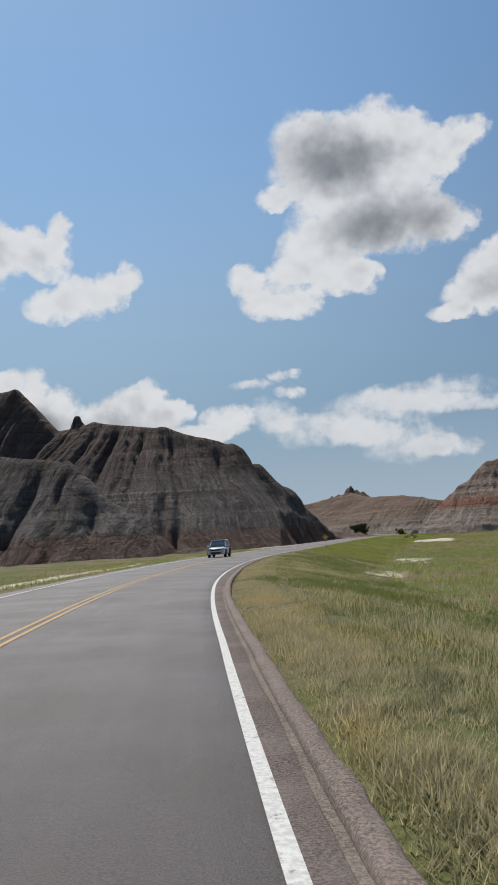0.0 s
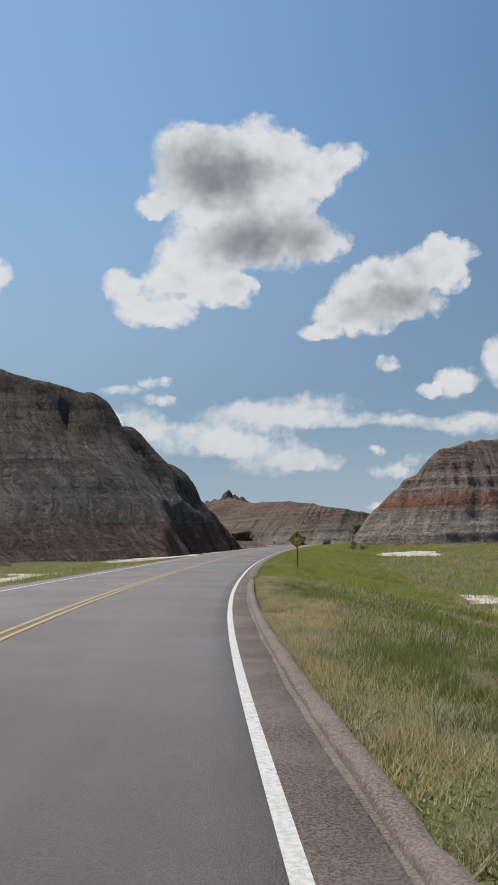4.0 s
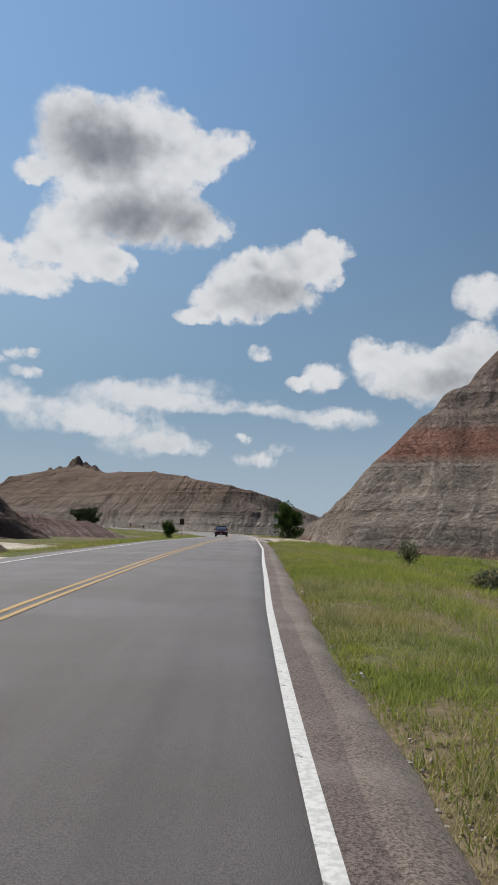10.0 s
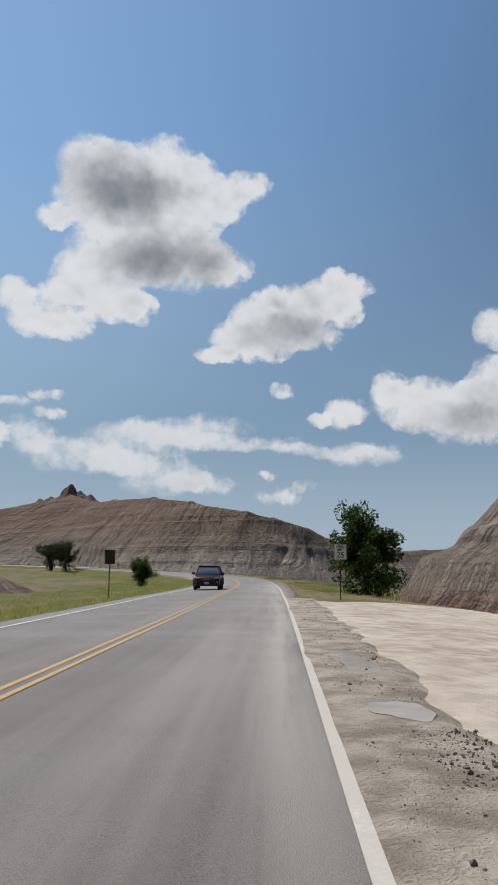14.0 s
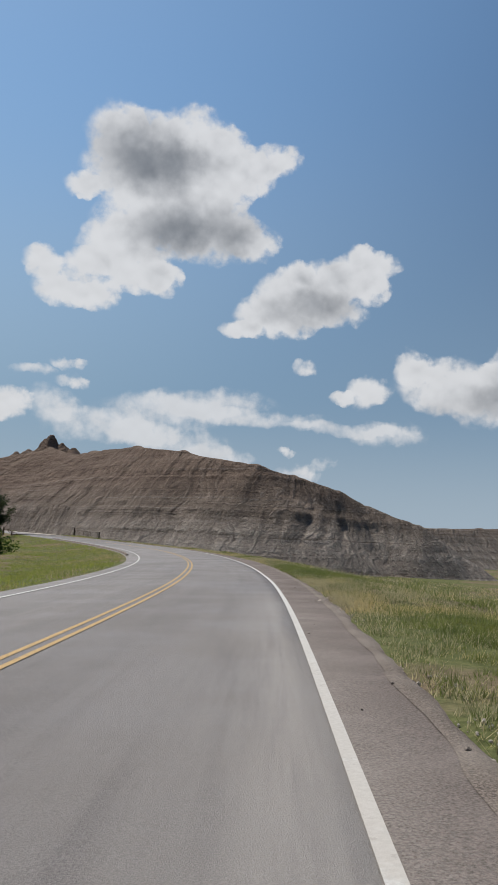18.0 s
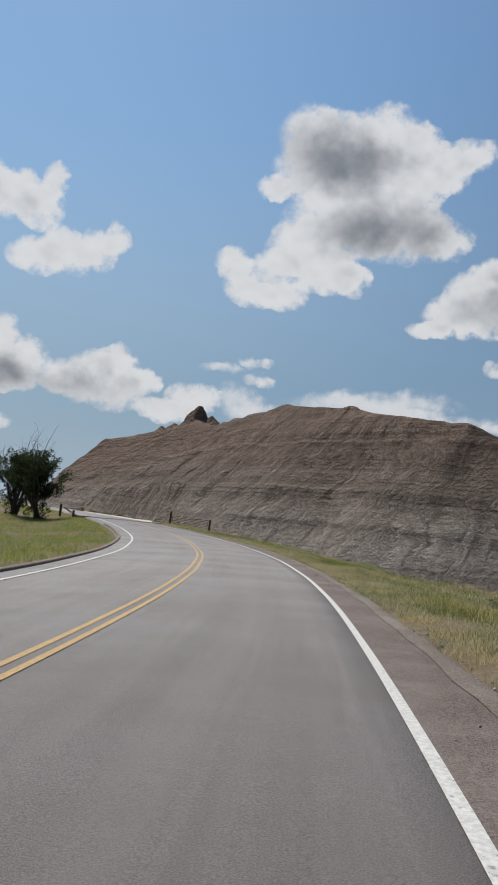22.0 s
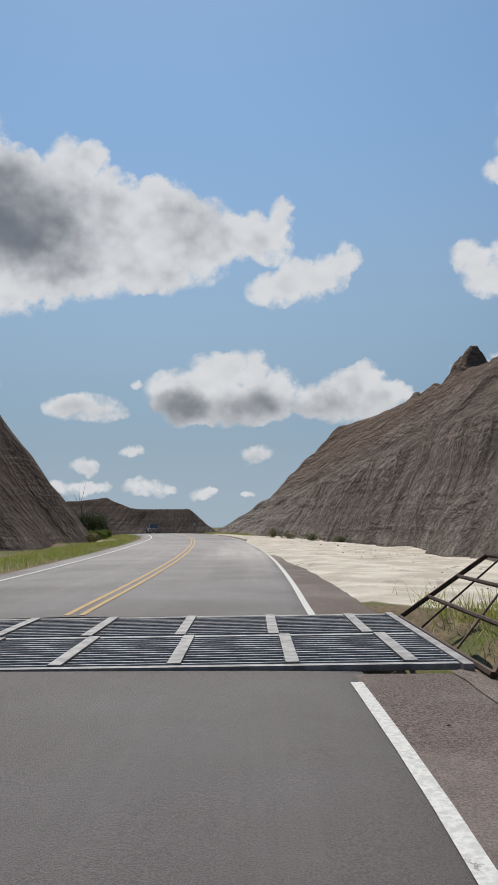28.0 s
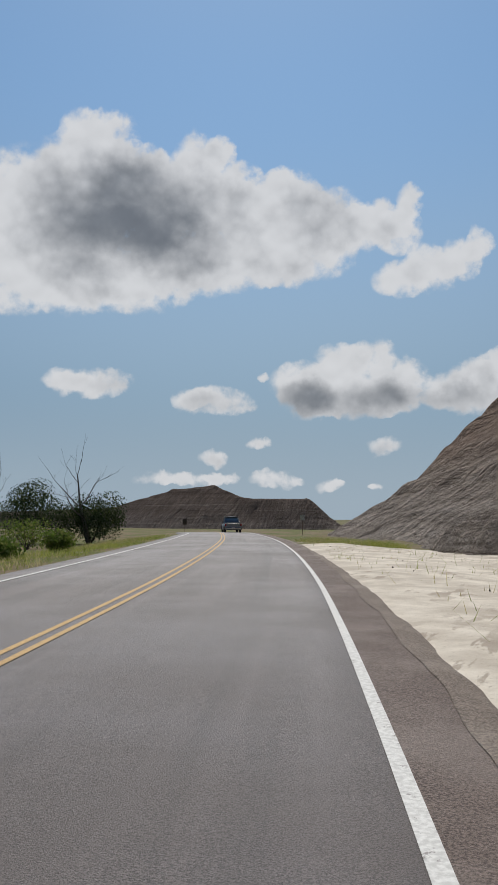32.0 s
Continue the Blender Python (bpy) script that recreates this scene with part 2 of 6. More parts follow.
    haze = wmix(wmath("MULTIPLY", wsmooth(el, 32.0, -1.0), 0.92), away.outputs[2], wmix(wsmooth(dot.outputs["Value"], 0.57, 0.80), (0.225, 0.335, 0.46), (0.37, 0.455, 0.53)))
    haze = wmix(wmath("MULTIPLY", wsmooth(el, 10.0, 0.0), 0.55), haze, (0.47, 0.545, 0.605))
    col = wmix(wmath("MULTIPLY", cover, 0.95), haze, grey)
    bg = wnode("ShaderNodeBackground")
    wt.links.new(col, bg.inputs["Color"])
    bg.inputs["Strength"].default_value = 1.0
    out = wnode("ShaderNodeOutputWorld")
    wt.links.new(bg.outputs[0], out.inputs[0])


build_sky()
sun = new("sun", bpy.data.lights.new("sun", "SUN"))
sun.data.energy, sun.data.angle, sun.data.color = 4.3, radians(0.53), (1.0, 0.95, 0.87)
sun.matrix_world = look((-math.sin(radians(SUN_AZ)) * math.cos(radians(SUN_EL)) * 900, math.cos(radians(SUN_AZ)) * math.cos(radians(SUN_EL)) * 900, math.sin(radians(SUN_EL)) * 900), (0, 0, 0))

# ---- materials ----


class Mat:
    """A small builder of node materials."""

    def __init__(self, name, rough=0.9, metal=0.0, spec=0.3):
        self.m = bpy.data.materials.new(name)
        self.m.use_nodes = True
        self.t = self.m.node_tree
        self.b = self.t.nodes["Principled BSDF"]
        self.b.inputs["Roughness"].default_value = rough
        self.b.inputs["Metallic"].default_value = metal
        self.b.inputs["Specular IOR Level"].default_value = spec
        self.pos = self.t.nodes.new("ShaderNodeNewGeometry").outputs["Position"]

    def n(self, kind, **props):
        return set_props(self.t.nodes.new(kind), **props)

    def link(self, a, b):
        self.t.links.new(a, b)

    def put(self, s, v):
        if isinstance(v, tuple):
            s.default_value = (*v, 1) if len(v) == 3 and s.type == "RGBA" else v
        elif isinstance(v, (int, float)):
            s.default_value = v
        else:
            self.link(v, s)

    def noise(self, scale, detail=4.0, rough=0.55, vec=None, stretch=None):
        n = self.n("ShaderNodeTexNoise")
        n.inputs["Scale"].default_value, n.inputs["Detail"].default_value, n.inputs["Roughness"].default_value = scale, detail, rough
        v = vec or self.pos
        if stretch:
            m = self.n("ShaderNodeVectorMath", operation="MULTIPLY")
            self.link(v, m.inputs[0])
            m.inputs[1].default_value = stretch
            v = m.outputs[0]
        self.link(v, n.inputs["Vector"])
        return n.outputs["Fac"]

    def math(self, op, a, b=0.0, clamp=False):
        n = self.n("ShaderNodeMath", operation=op, use_clamp=clamp)
        self.put(n.inputs[0], a), self.put(n.inputs[1], b)
        return n.outputs[0]

    def step(self, v, lo, hi, a=0.0, b=1.0):
        n = self.n("ShaderNodeMapRange", interpolation_type="SMOOTHSTEP")
        self.put(n.inputs[0], v)
        for i, x in enumerate((lo, hi, a, b)):
            n.inputs[i + 1].default_value = x
        return n.outputs[0]

    def mix(self, f, a, b, how="MIX"):
        n = self.n("ShaderNodeMix", data_type="RGBA", blend_type=how)
        self.put(n.inputs[0], f), self.put(n.inputs[6], a), self.put(n.inputs[7], b)
        return n.outputs[2]

    def ramp(self, f, stops, mode="LINEAR"):
        n = self.n("ShaderNodeValToRGB")
        self.put(n.inputs[0], f)
        n.color_ramp.interpolation = mode
        e = n.color_ramp.elements
        while len(e) < len(stops):
            e.new(0.5)
        for k, (p, c) in zip(e, stops):
            k.position, k.color = p, (*c, 1)
        return n.outputs[0]

    def attr(self, name):
        return self.n("ShaderNodeAttribute", attribute_name=name).outputs["Fac"]

    def rand(self):
        return self.n("ShaderNodeObjectInfo").outputs["Random"]

    def z(self):
        s = self.n("ShaderNodeSeparateXYZ")
        self.link(self.pos, s.inputs[0])
        return s.outputs[2]

    def bump(self, h, dist, strength=1.0):
        n = self.n("ShaderNodeBump")
        n.inputs["Strength"].default_value, n.inputs["Distance"].default_value = strength, dist
        self.put(n.inputs["Height"], h)
        self.link(n.outputs[0], self.b.inputs["Normal"])

    def done(self, col, rough=None):
        self.put(self.b.inputs["Base Color"], col)
        if rough is not None:
            self.put(self.b.inputs["Roughness"], rough)
        return self.m


def make_blades(name, greens, dries):
    """Thin blades that let light through, with their own shade each and patches of dry ones."""
    k = Mat(name, 0.7, 0, 0.2)
    r = k.n("ShaderNodeNewGeometry").outputs["Random Per Island"]
    g = k.mix(r, greens[0], greens[1])
    d = k.mix(r, dries[0], dries[1])
    c = k.mix(k.math("GREATER_THAN", k.math("ADD", k.attr("dry"), k.math("MULTIPLY", k.math("SUBTRACT", r, 0.5), 0.7)), 0.5), g, d)
    c = k.mix(k.step(k.noise(0.45, 4, 0.6), 0.46, 0.66, 0.0, 0.75), c, k.mix(1.0, c, (1.2, 1.08, 0.8), "MULTIPLY"))
    c = k.mix(k.step(k.noise(0.9, 5, 0.65), 0.48, 0.34, 0.0, 0.7), c, k.mix(1.0, c, (0.48, 0.55, 0.5), "MULTIPLY"))
    k.put(k.b.inputs["Base Color"], c)
    tr = k.n("ShaderNodeBsdfTranslucent")
    k.put(tr.inputs["Color"], c)
    mx = k.n("ShaderNodeMixShader")
    mx.inputs[0].default_value = 0.48
    k.link(k.b.outputs[0], mx.inputs[1])
    k.link(tr.outputs[0], mx.inputs[2])
    k.link(mx.outputs[0], k.t.nodes["Material Output"].inputs["Surface"])
    return k.m


def plain(name, col, rough=0.6, metal=0.0, vary=0.12, scale=6.0, bump=0.0):
    k = Mat(name, rough, metal)
    f = k.noise(scale, 5)
    c = k.mix(k.step(f, 0.3, 0.7), tuple(v * (1 - vary) for v in col), tuple(min(1, v * (1 + vary)) for v in col))
    if bump:
        k.bump(k.noise(scale * 6, 4), bump)
    return k.done(c)


def make_asphalt():
    k = Mat("asphalt", 0.8, 0, 0.5)
    fine = k.noise(85, 4, 0.7)
    grit = k.noise(130, 2, 0.6)
    patch = k.noise(0.35, 5)
    cv = k.n("ShaderNodeCombineXYZ")
    k.link(k.attr("across"), cv.inputs[0])
    k.link(k.attr("along"), cv.inputs[1])
    track = k.noise(1.0, 4, 0.6, vec=cv.outputs[0], stretch=(1.3, 0.03, 1))
    smear = k.noise(1.0, 6, 0.65, vec=cv.outputs[0], stretch=(1.9, 0.05, 1))
    c = k.mix(k.step(fine, 0.38, 0.62), (0.06, 0.051, 0.048), (0.198, 0.168, 0.160))
    c = k.mix(k.step(patch, 0.35, 0.7, 0, 0.4), c, (0.115, 0.098, 0.088))
    c = k.mix(k.step(smear, 0.52, 0.70, 0, 0.35), c, (0.202, 0.176, 0.168))
    c = k.mix(k.step(track, 0.5, 0.72, 0, 0.5), c, (0.188, 0.163, 0.155))
    c = k.mix(k.step(track, 0.46, 0.32, 0, 0.45), c, (0.075, 0.066, 0.062))
    c = k.mix(k.step(grit, 0.62, 0.72, 0, 0.6), c, (0.28, 0.255, 0.235))
    dust = k.math("MULTIPLY", k.attr("dust"), k.step(k.noise(1.0, 6, 0.65, vec=cv.outputs[0], stretch=(2.4, 0.09, 1)), 0.12, 0.58))
    c = k.mix(k.math("MULTIPLY", dust, 0.88), c, (0.46, 0.415, 0.37))
    c = k.mix(k.math("MULTIPLY", k.attr("fresh"), 0.4), c, (0.073, 0.061, 0.055))
    k.bump(k.math("ADD", fine, k.math("MULTIPLY", grit, 0.4)), 0.014, 0.9)
    return k.done(c, k.step(patch, 0.3, 0.7, 0.52, 0.7))


def make_strata(name, stops, low, high, rough=0.95, wobble=0.7, bands=1.0, runs=1.0, fine=1.0, warm=1.0):
    """Layered clay: beds of their own colour, thin dark and pale seams, and rills that run down the fall lines, with
    their shade and light put into the colour.
    """
    k = Mat(name, rough, 0, 0.1)
    z = k.z()
    wob = k.math("MULTIPLY", k.math("SUBTRACT", k.noise(0.07, 4), 0.5), wobble * 2)
    jag = k.math("MULTIPLY", k.math("SUBTRACT", k.noise(0.9, 4, 0.65), 0.5), 0.8)
    zz = k.math("ADD", k.math("ADD", z, wob), jag)
    c = k.ramp(k.math("DIVIDE", k.math("SUBTRACT", zz, low), high - low, clamp=True), stops)
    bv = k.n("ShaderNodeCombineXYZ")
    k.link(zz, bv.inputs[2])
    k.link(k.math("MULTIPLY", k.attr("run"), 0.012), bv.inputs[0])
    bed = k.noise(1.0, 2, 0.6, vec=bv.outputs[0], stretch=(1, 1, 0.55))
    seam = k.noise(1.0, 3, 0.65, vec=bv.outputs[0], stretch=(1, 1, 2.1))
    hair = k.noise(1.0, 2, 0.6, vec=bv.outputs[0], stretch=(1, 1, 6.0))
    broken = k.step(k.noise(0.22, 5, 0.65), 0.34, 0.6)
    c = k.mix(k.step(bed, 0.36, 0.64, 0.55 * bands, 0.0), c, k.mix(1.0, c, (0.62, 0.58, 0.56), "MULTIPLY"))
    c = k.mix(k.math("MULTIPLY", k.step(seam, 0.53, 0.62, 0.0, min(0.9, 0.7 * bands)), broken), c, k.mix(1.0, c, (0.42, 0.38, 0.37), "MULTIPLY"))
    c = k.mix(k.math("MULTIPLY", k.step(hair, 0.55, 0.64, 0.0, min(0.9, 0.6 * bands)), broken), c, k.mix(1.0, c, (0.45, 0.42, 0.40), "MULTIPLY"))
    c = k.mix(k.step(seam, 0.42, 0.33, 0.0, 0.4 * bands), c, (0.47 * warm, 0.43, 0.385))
    # rills: long narrow cuts between rounded ribs, their shade painted into the colour
    rv = k.n("ShaderNodeCombineXYZ")
    k.link(k.math("ADD", k.attr("run"), k.math("ADD", k.math("MULTIPLY", k.noise(0.45, 4, 0.6), 1.3), k.math("MULTIPLY", k.noise(0.07, 3), 4.0))), rv.inputs[0])
    k.link(z, rv.inputs[1])

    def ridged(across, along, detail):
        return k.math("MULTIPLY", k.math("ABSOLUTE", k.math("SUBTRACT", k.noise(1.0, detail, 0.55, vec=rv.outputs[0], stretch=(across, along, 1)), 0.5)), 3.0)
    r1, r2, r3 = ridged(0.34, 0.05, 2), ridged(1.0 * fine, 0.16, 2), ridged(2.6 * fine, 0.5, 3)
    rill_light = k.math("MULTIPLY", k.step(r1, 0.02, 0.30, 0.62, 1.0), k.math("MULTIPLY", k.step(r2, 0.0, 0.32, 0.58, 1.0), k.step(r3, 0.0, 0.4, 0.72, 1.0)))
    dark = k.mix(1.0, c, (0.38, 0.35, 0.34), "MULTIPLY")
    c = k.mix(k.math("MULTIPLY", k.math("SUBTRACT", 1.0, rill_light), runs, clamp=True), c, dark)
    # light on the rib tops, painted in as a paler clay
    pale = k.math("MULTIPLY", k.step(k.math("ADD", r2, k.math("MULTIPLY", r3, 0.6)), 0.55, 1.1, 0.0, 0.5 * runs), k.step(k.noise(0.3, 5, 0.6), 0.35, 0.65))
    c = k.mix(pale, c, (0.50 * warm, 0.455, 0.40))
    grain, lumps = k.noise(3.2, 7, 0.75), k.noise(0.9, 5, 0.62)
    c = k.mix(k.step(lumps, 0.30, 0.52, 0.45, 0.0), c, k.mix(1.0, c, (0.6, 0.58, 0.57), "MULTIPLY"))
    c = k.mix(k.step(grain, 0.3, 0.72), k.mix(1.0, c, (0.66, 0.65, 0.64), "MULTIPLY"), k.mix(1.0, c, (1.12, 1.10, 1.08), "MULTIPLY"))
    ribs_ = k.math("ADD", k.math("MULTIPLY", k.math("MINIMUM", r1, 0.5), 1.1), k.math("ADD", k.math("MULTIPLY", k.math("MINIMUM", r2, 0.6), 0.55 / fine), k.math("MULTIPLY", k.math("MINIMUM", r3, 0.6), 0.22 / fine)))
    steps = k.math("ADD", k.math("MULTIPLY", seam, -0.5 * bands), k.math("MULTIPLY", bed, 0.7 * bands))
    k.bump(k.math("ADD", k.math("MULTIPLY", ribs_, runs), k.math("ADD", steps, k.math("ADD", k.math("MULTIPLY", lumps, 0.9), k.math("MULTIPLY", grain, 0.4)))), 1.0, 1.0)
    return k.done(c)


def make_ground():
    k = Mat("ground_soil", 0.95, 0, 0.1)
    big = k.noise(0.07, 6, 0.62)
    mid = k.noise(0.4, 5)
    fine = k.noise(9, 5, 0.7)
    green = k.mix(k.step(fine, 0.3, 0.7), (0.07, 0.08, 0.028), (0.16, 0.165, 0.065))
    dry = k.mix(k.step(fine, 0.3, 0.7), (0.125, 0.095, 0.06), (0.235, 0.18, 0.115))
    c = k.mix(k.step(k.math("ADD", big, k.math("MULTIPLY", k.math("SUBTRACT", mid, 0.5), 0.5)), 0.45, 0.58), green, dry)
    sand = k.mix(k.step(k.noise(0.7, 6, 0.62), 0.36, 0.66), (0.46, 0.405, 0.335), (0.66, 0.60, 0.51))
    flow = k.noise(1.0, 5, 0.6, stretch=(2.6, 0.55, 1))
    sand = k.mix(k.math("MULTIPLY", k.step(flow, 0.56, 0.62, 0, 0.75), k.step(mid, 0.42, 0.6)), sand, (0.30, 0.25, 0.20))
    sand = k.mix(k.step(k.noise(16, 4, 0.7), 0.60, 0.70, 0, 0.5), sand, (0.25, 0.21, 0.17))
    sm = k.step(k.math("ADD", k.attr("sand"), k.math("MULTIPLY", k.math("SUBTRACT", mid, 0.5), 0.7)), 0.42, 0.58)
    mud = k.mix(k.step(k.noise(1.6, 6, 0.65), 0.36, 0.66), (0.33, 0.27, 0.22), (0.52, 0.45, 0.375))
    mud = k.mix(k.step(k.noise(20, 4, 0.7), 0.56, 0.70, 0, 0.6), mud, (0.18, 0.145, 0.115))
    sand = k.mix(k.math("MULTIPLY", k.attr("mud"), k.step(mid, 0.3, 0.55, 1.0, 0.6)), sand, mud)
    c = k.mix(sm, c, sand)
    k.bump(k.math("ADD", fine, k.math("MULTIPLY", mid, 2.0)), 0.03)
    return k.done(c)


def make_sand():
    """Pale washed clay with flow streaks, darker cracks and crumbs."""
    k = Mat("washed_clay", 0.95, 0, 0.1)
    warp = k.noise(0.5, 4)
    c = k.mix(k.step(k.noise(0.7, 6, 0.62), 0.36, 0.66), (0.46, 0.405, 0.335), (0.66, 0.60, 0.51))
    flow = k.noise(1.0, 5, 0.6, stretch=(2.6, 0.55, 1))
    c = k.mix(k.math("MULTIPLY", k.step(flow, 0.56, 0.62, 0, 0.75), k.step(warp, 0.45, 0.6)), c, (0.30, 0.25, 0.20))
    crack = k.math("ABSOLUTE", k.math("SUBTRACT", k.noise(2.2, 5, 0.6), 0.5))
    c = k.mix(k.math("MULTIPLY", k.step(crack, 0.025, 0.0, 0, 0.7), k.step(warp, 0.5, 0.38)), c, (0.22, 0.18, 0.145))
    c = k.mix(k.step(k.noise(16, 4, 0.7), 0.62, 0.72, 0, 0.5), c, (0.25, 0.21, 0.17))
    k.bump(k.math("ADD", k.noise(6, 6, 0.7), k.math("ADD", k.math("MULTIPLY", flow, -1.0), k.math("MULTIPLY", k.noise(1.4, 5), 1.2))), 0.035)
    return k.done(c)


def make_mudflat():
    k = Mat("rutted_mud", 0.9, 0, 0.2)
    c = k.mix(k.step(k.noise(1.6, 6, 0.65), 0.36, 0.66), (0.30, 0.25, 0.205), (0.54, 0.475, 0.40))
    c = k.mix(k.step(k.noise(22, 4, 0.7), 0.58, 0.72, 0, 0.5), c, (0.17, 0.135, 0.105))
    k.bump(k.math("ADD", k.noise(9, 6, 0.75), k.noise(30, 4, 0.7)), 0.05)
    return k.done(c)


def make_gritty(name, col, stone):
    """Bound grit: a dark ground with paler stones in it."""
    k = Mat(name, 0.9, 0, 0.25)
    f, g = k.noise(50, 5, 0.75), k.noise(110, 3, 0.6)
    c = k.mix(k.step(f, 0.38, 0.62), tuple(v * 0.45 for v in col), tuple(v * 1.55 for v in col))
    c = k.mix(k.step(k.noise(0.8, 5), 0.4, 0.7, 0, 0.35), c, stone)
    c = k.mix(k.step(g, 0.58, 0.70, 0, 0.75), c, stone)
    c = k.mix(k.step(k.noise(7, 5, 0.7), 0.40, 0.58, 0.15, 0.0), c, tuple(v * 0.5 for v in col))
    c = k.mix(k.math("MULTIPLY", k.attr("dust"), k.step(k.noise(45, 5, 0.75), 0.3, 0.65, 0.1, 0.7)), c, (0.46, 0.415, 0.37))
    k.bump(k.math("ADD", f, k.math("ADD", g, k.noise(18, 3, 0.6))), 0.012, 0.8)
    return k.done(c)


def make_line():
    """White paint, chipped to the asphalt in places and dulled by dust."""
    k = Mat("white_line_paint", 0.75, 0, 0.3)
    c = k.mix(k.step(k.noise(26, 4), 0.35, 0.65), (0.50, 0.49, 0.465), (0.66, 0.65, 0.62))
    c = k.mix(k.step(k.noise(9, 6, 0.7), 0.60, 0.66, 0, 0.8), c, (0.202, 0.176, 0.168))
    c = k.mix(k.math("MULTIPLY", k.attr("dust"), k.step(k.noise(2.0, 6, 0.65), 0.25, 0.45)), c, (0.48, 0.435, 0.385))
    k.bump(k.noise(60, 4), 0.004)
    return k.done(c)


ASPHALT = make_asphalt()
SAND, MUDFLAT = make_sand(), make_mudflat()
SHOULDER = make_gritty("red_shoulder_asphalt", (0.155, 0.121, 0.105), (0.34, 0.292, 0.262))
GRAVEL = make_gritty("verge_gravel", (0.19, 0.153, 0.127), (0.40, 0.35, 0.30))
CONCRETE = make_gritty("kerb_concrete", (0.22, 0.172, 0.145), (0.33, 0.27, 0.235))
WHITE = make_line()
YELLOW = plain("yellow_line_paint", (0.46, 0.30, 0.125), 0.7, 0, 0.18, 25, 0.004)
SOIL = make_ground()
GRASS = make_blades("grass_blades", ((0.165, 0.205, 0.035), (0.37, 0.405, 0.10)), ((0.29, 0.25, 0.115), (0.48, 0.42, 0.23)))
GRASS_DULL = make_blades("dull_grass_blades", ((0.105, 0.135, 0.035), (0.25, 0.28, 0.09)), ((0.34, 0.29, 0.16), (0.58, 0.51, 0.32)))
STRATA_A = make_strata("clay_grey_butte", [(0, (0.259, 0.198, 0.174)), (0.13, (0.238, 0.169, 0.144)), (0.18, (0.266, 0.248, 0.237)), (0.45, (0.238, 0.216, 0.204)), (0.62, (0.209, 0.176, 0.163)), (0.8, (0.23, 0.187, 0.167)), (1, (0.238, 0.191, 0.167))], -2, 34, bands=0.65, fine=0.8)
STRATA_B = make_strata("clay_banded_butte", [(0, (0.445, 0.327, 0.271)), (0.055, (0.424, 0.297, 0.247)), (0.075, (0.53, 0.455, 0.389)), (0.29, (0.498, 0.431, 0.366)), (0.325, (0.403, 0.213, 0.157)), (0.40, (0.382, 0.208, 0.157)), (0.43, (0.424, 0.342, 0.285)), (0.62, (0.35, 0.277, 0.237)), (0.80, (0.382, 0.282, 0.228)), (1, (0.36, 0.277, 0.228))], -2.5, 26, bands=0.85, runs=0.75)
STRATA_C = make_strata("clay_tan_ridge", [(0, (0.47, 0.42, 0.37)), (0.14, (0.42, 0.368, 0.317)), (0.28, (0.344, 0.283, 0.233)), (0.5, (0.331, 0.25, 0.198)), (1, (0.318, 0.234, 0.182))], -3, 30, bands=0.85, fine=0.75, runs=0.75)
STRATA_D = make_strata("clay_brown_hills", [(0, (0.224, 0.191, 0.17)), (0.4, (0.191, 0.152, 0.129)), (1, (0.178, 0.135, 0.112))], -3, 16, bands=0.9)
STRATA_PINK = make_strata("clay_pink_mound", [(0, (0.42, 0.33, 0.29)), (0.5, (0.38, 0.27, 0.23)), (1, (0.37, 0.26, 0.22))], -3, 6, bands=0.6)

# ---- shape of the road and of the land ----
# the car's line: x, y, height of the road
LINE = [(8.6, -62, 0.35), (3.2, -30, 0.22), (-0.18, 0, 0), (-2.0, 29.9, -0.23), (-1.25, 59.9, -0.48), (1.54, 89.8, -0.67), (6.73, 119.4, -0.80), (13.30, 148.7, -0.78),
        (21.21, 177.6, -0.60), (30.96, 206.0, -0.40), (40.98, 234.3, -0.47), (50.95, 262.5, -0.76), (60.84, 290.8, -1.05), (70.44, 319.2, -1.34), (79.05, 348.0, -1.60),
        (85.45, 377.3, -1.79), (89.11, 407.1, -1.90), (88.56, 437.1, -1.94), (84.21, 466.8, -1.79), (77.58, 496.0, -1.60), (68.92, 524.8, -1.40),
        (58.79, 553.2, -1.3), (47.24, 581.0, -1.25), (34.6, 608.0, -1.35), (21.3, 634.0, -1.55), (5.0, 658.0, -1.9), (-16.0, 677.0, -2.3), (-42.0, 690.0, -2.7), (-72.0, 697.0, -3.1)]
EDGE, LANE, S0 = 0.64, 3.43, 62.7        # white line right of the car's line; lane width; run-up before the start


def spline(points, step):
    p = np.array(points, float)
    p = np.vstack([2 * p[0] - p[1], p, 2 * p[-1] - p[-2]])
    out = []
    for i in range(1, len(p) - 2):
        a, b, c, d = p[i - 1:i + 3]
        for u in np.linspace(0, 1, 30, endpoint=False):
            out.append(0.5 * (2 * b + (c - a) * u + (2 * a - 5 * b + 4 * c - d) * u * u + (3 * b - a - 3 * c + d) * u ** 3))
    out = np.array(out + [p[-2]])
    s = np.r_[0, np.cumsum(np.linalg.norm(np.diff(out[:, :2], axis=0), axis=1))]
    t = np.arange(0, s[-1], step)
    return t, np.stack([np.interp(t, s, out[:, k]) for k in range(3)], 1)


RS, RP = spline(LINE, 1.0)
RS = RS - S0                                # 0 where the clip starts
RT = np.gradient(RP[:, :2], axis=0)
RT /= np.linalg.norm(RT, axis=1)[:, None]
RN = np.stack([RT[:, 1], -RT[:, 0]], 1)     # to the right
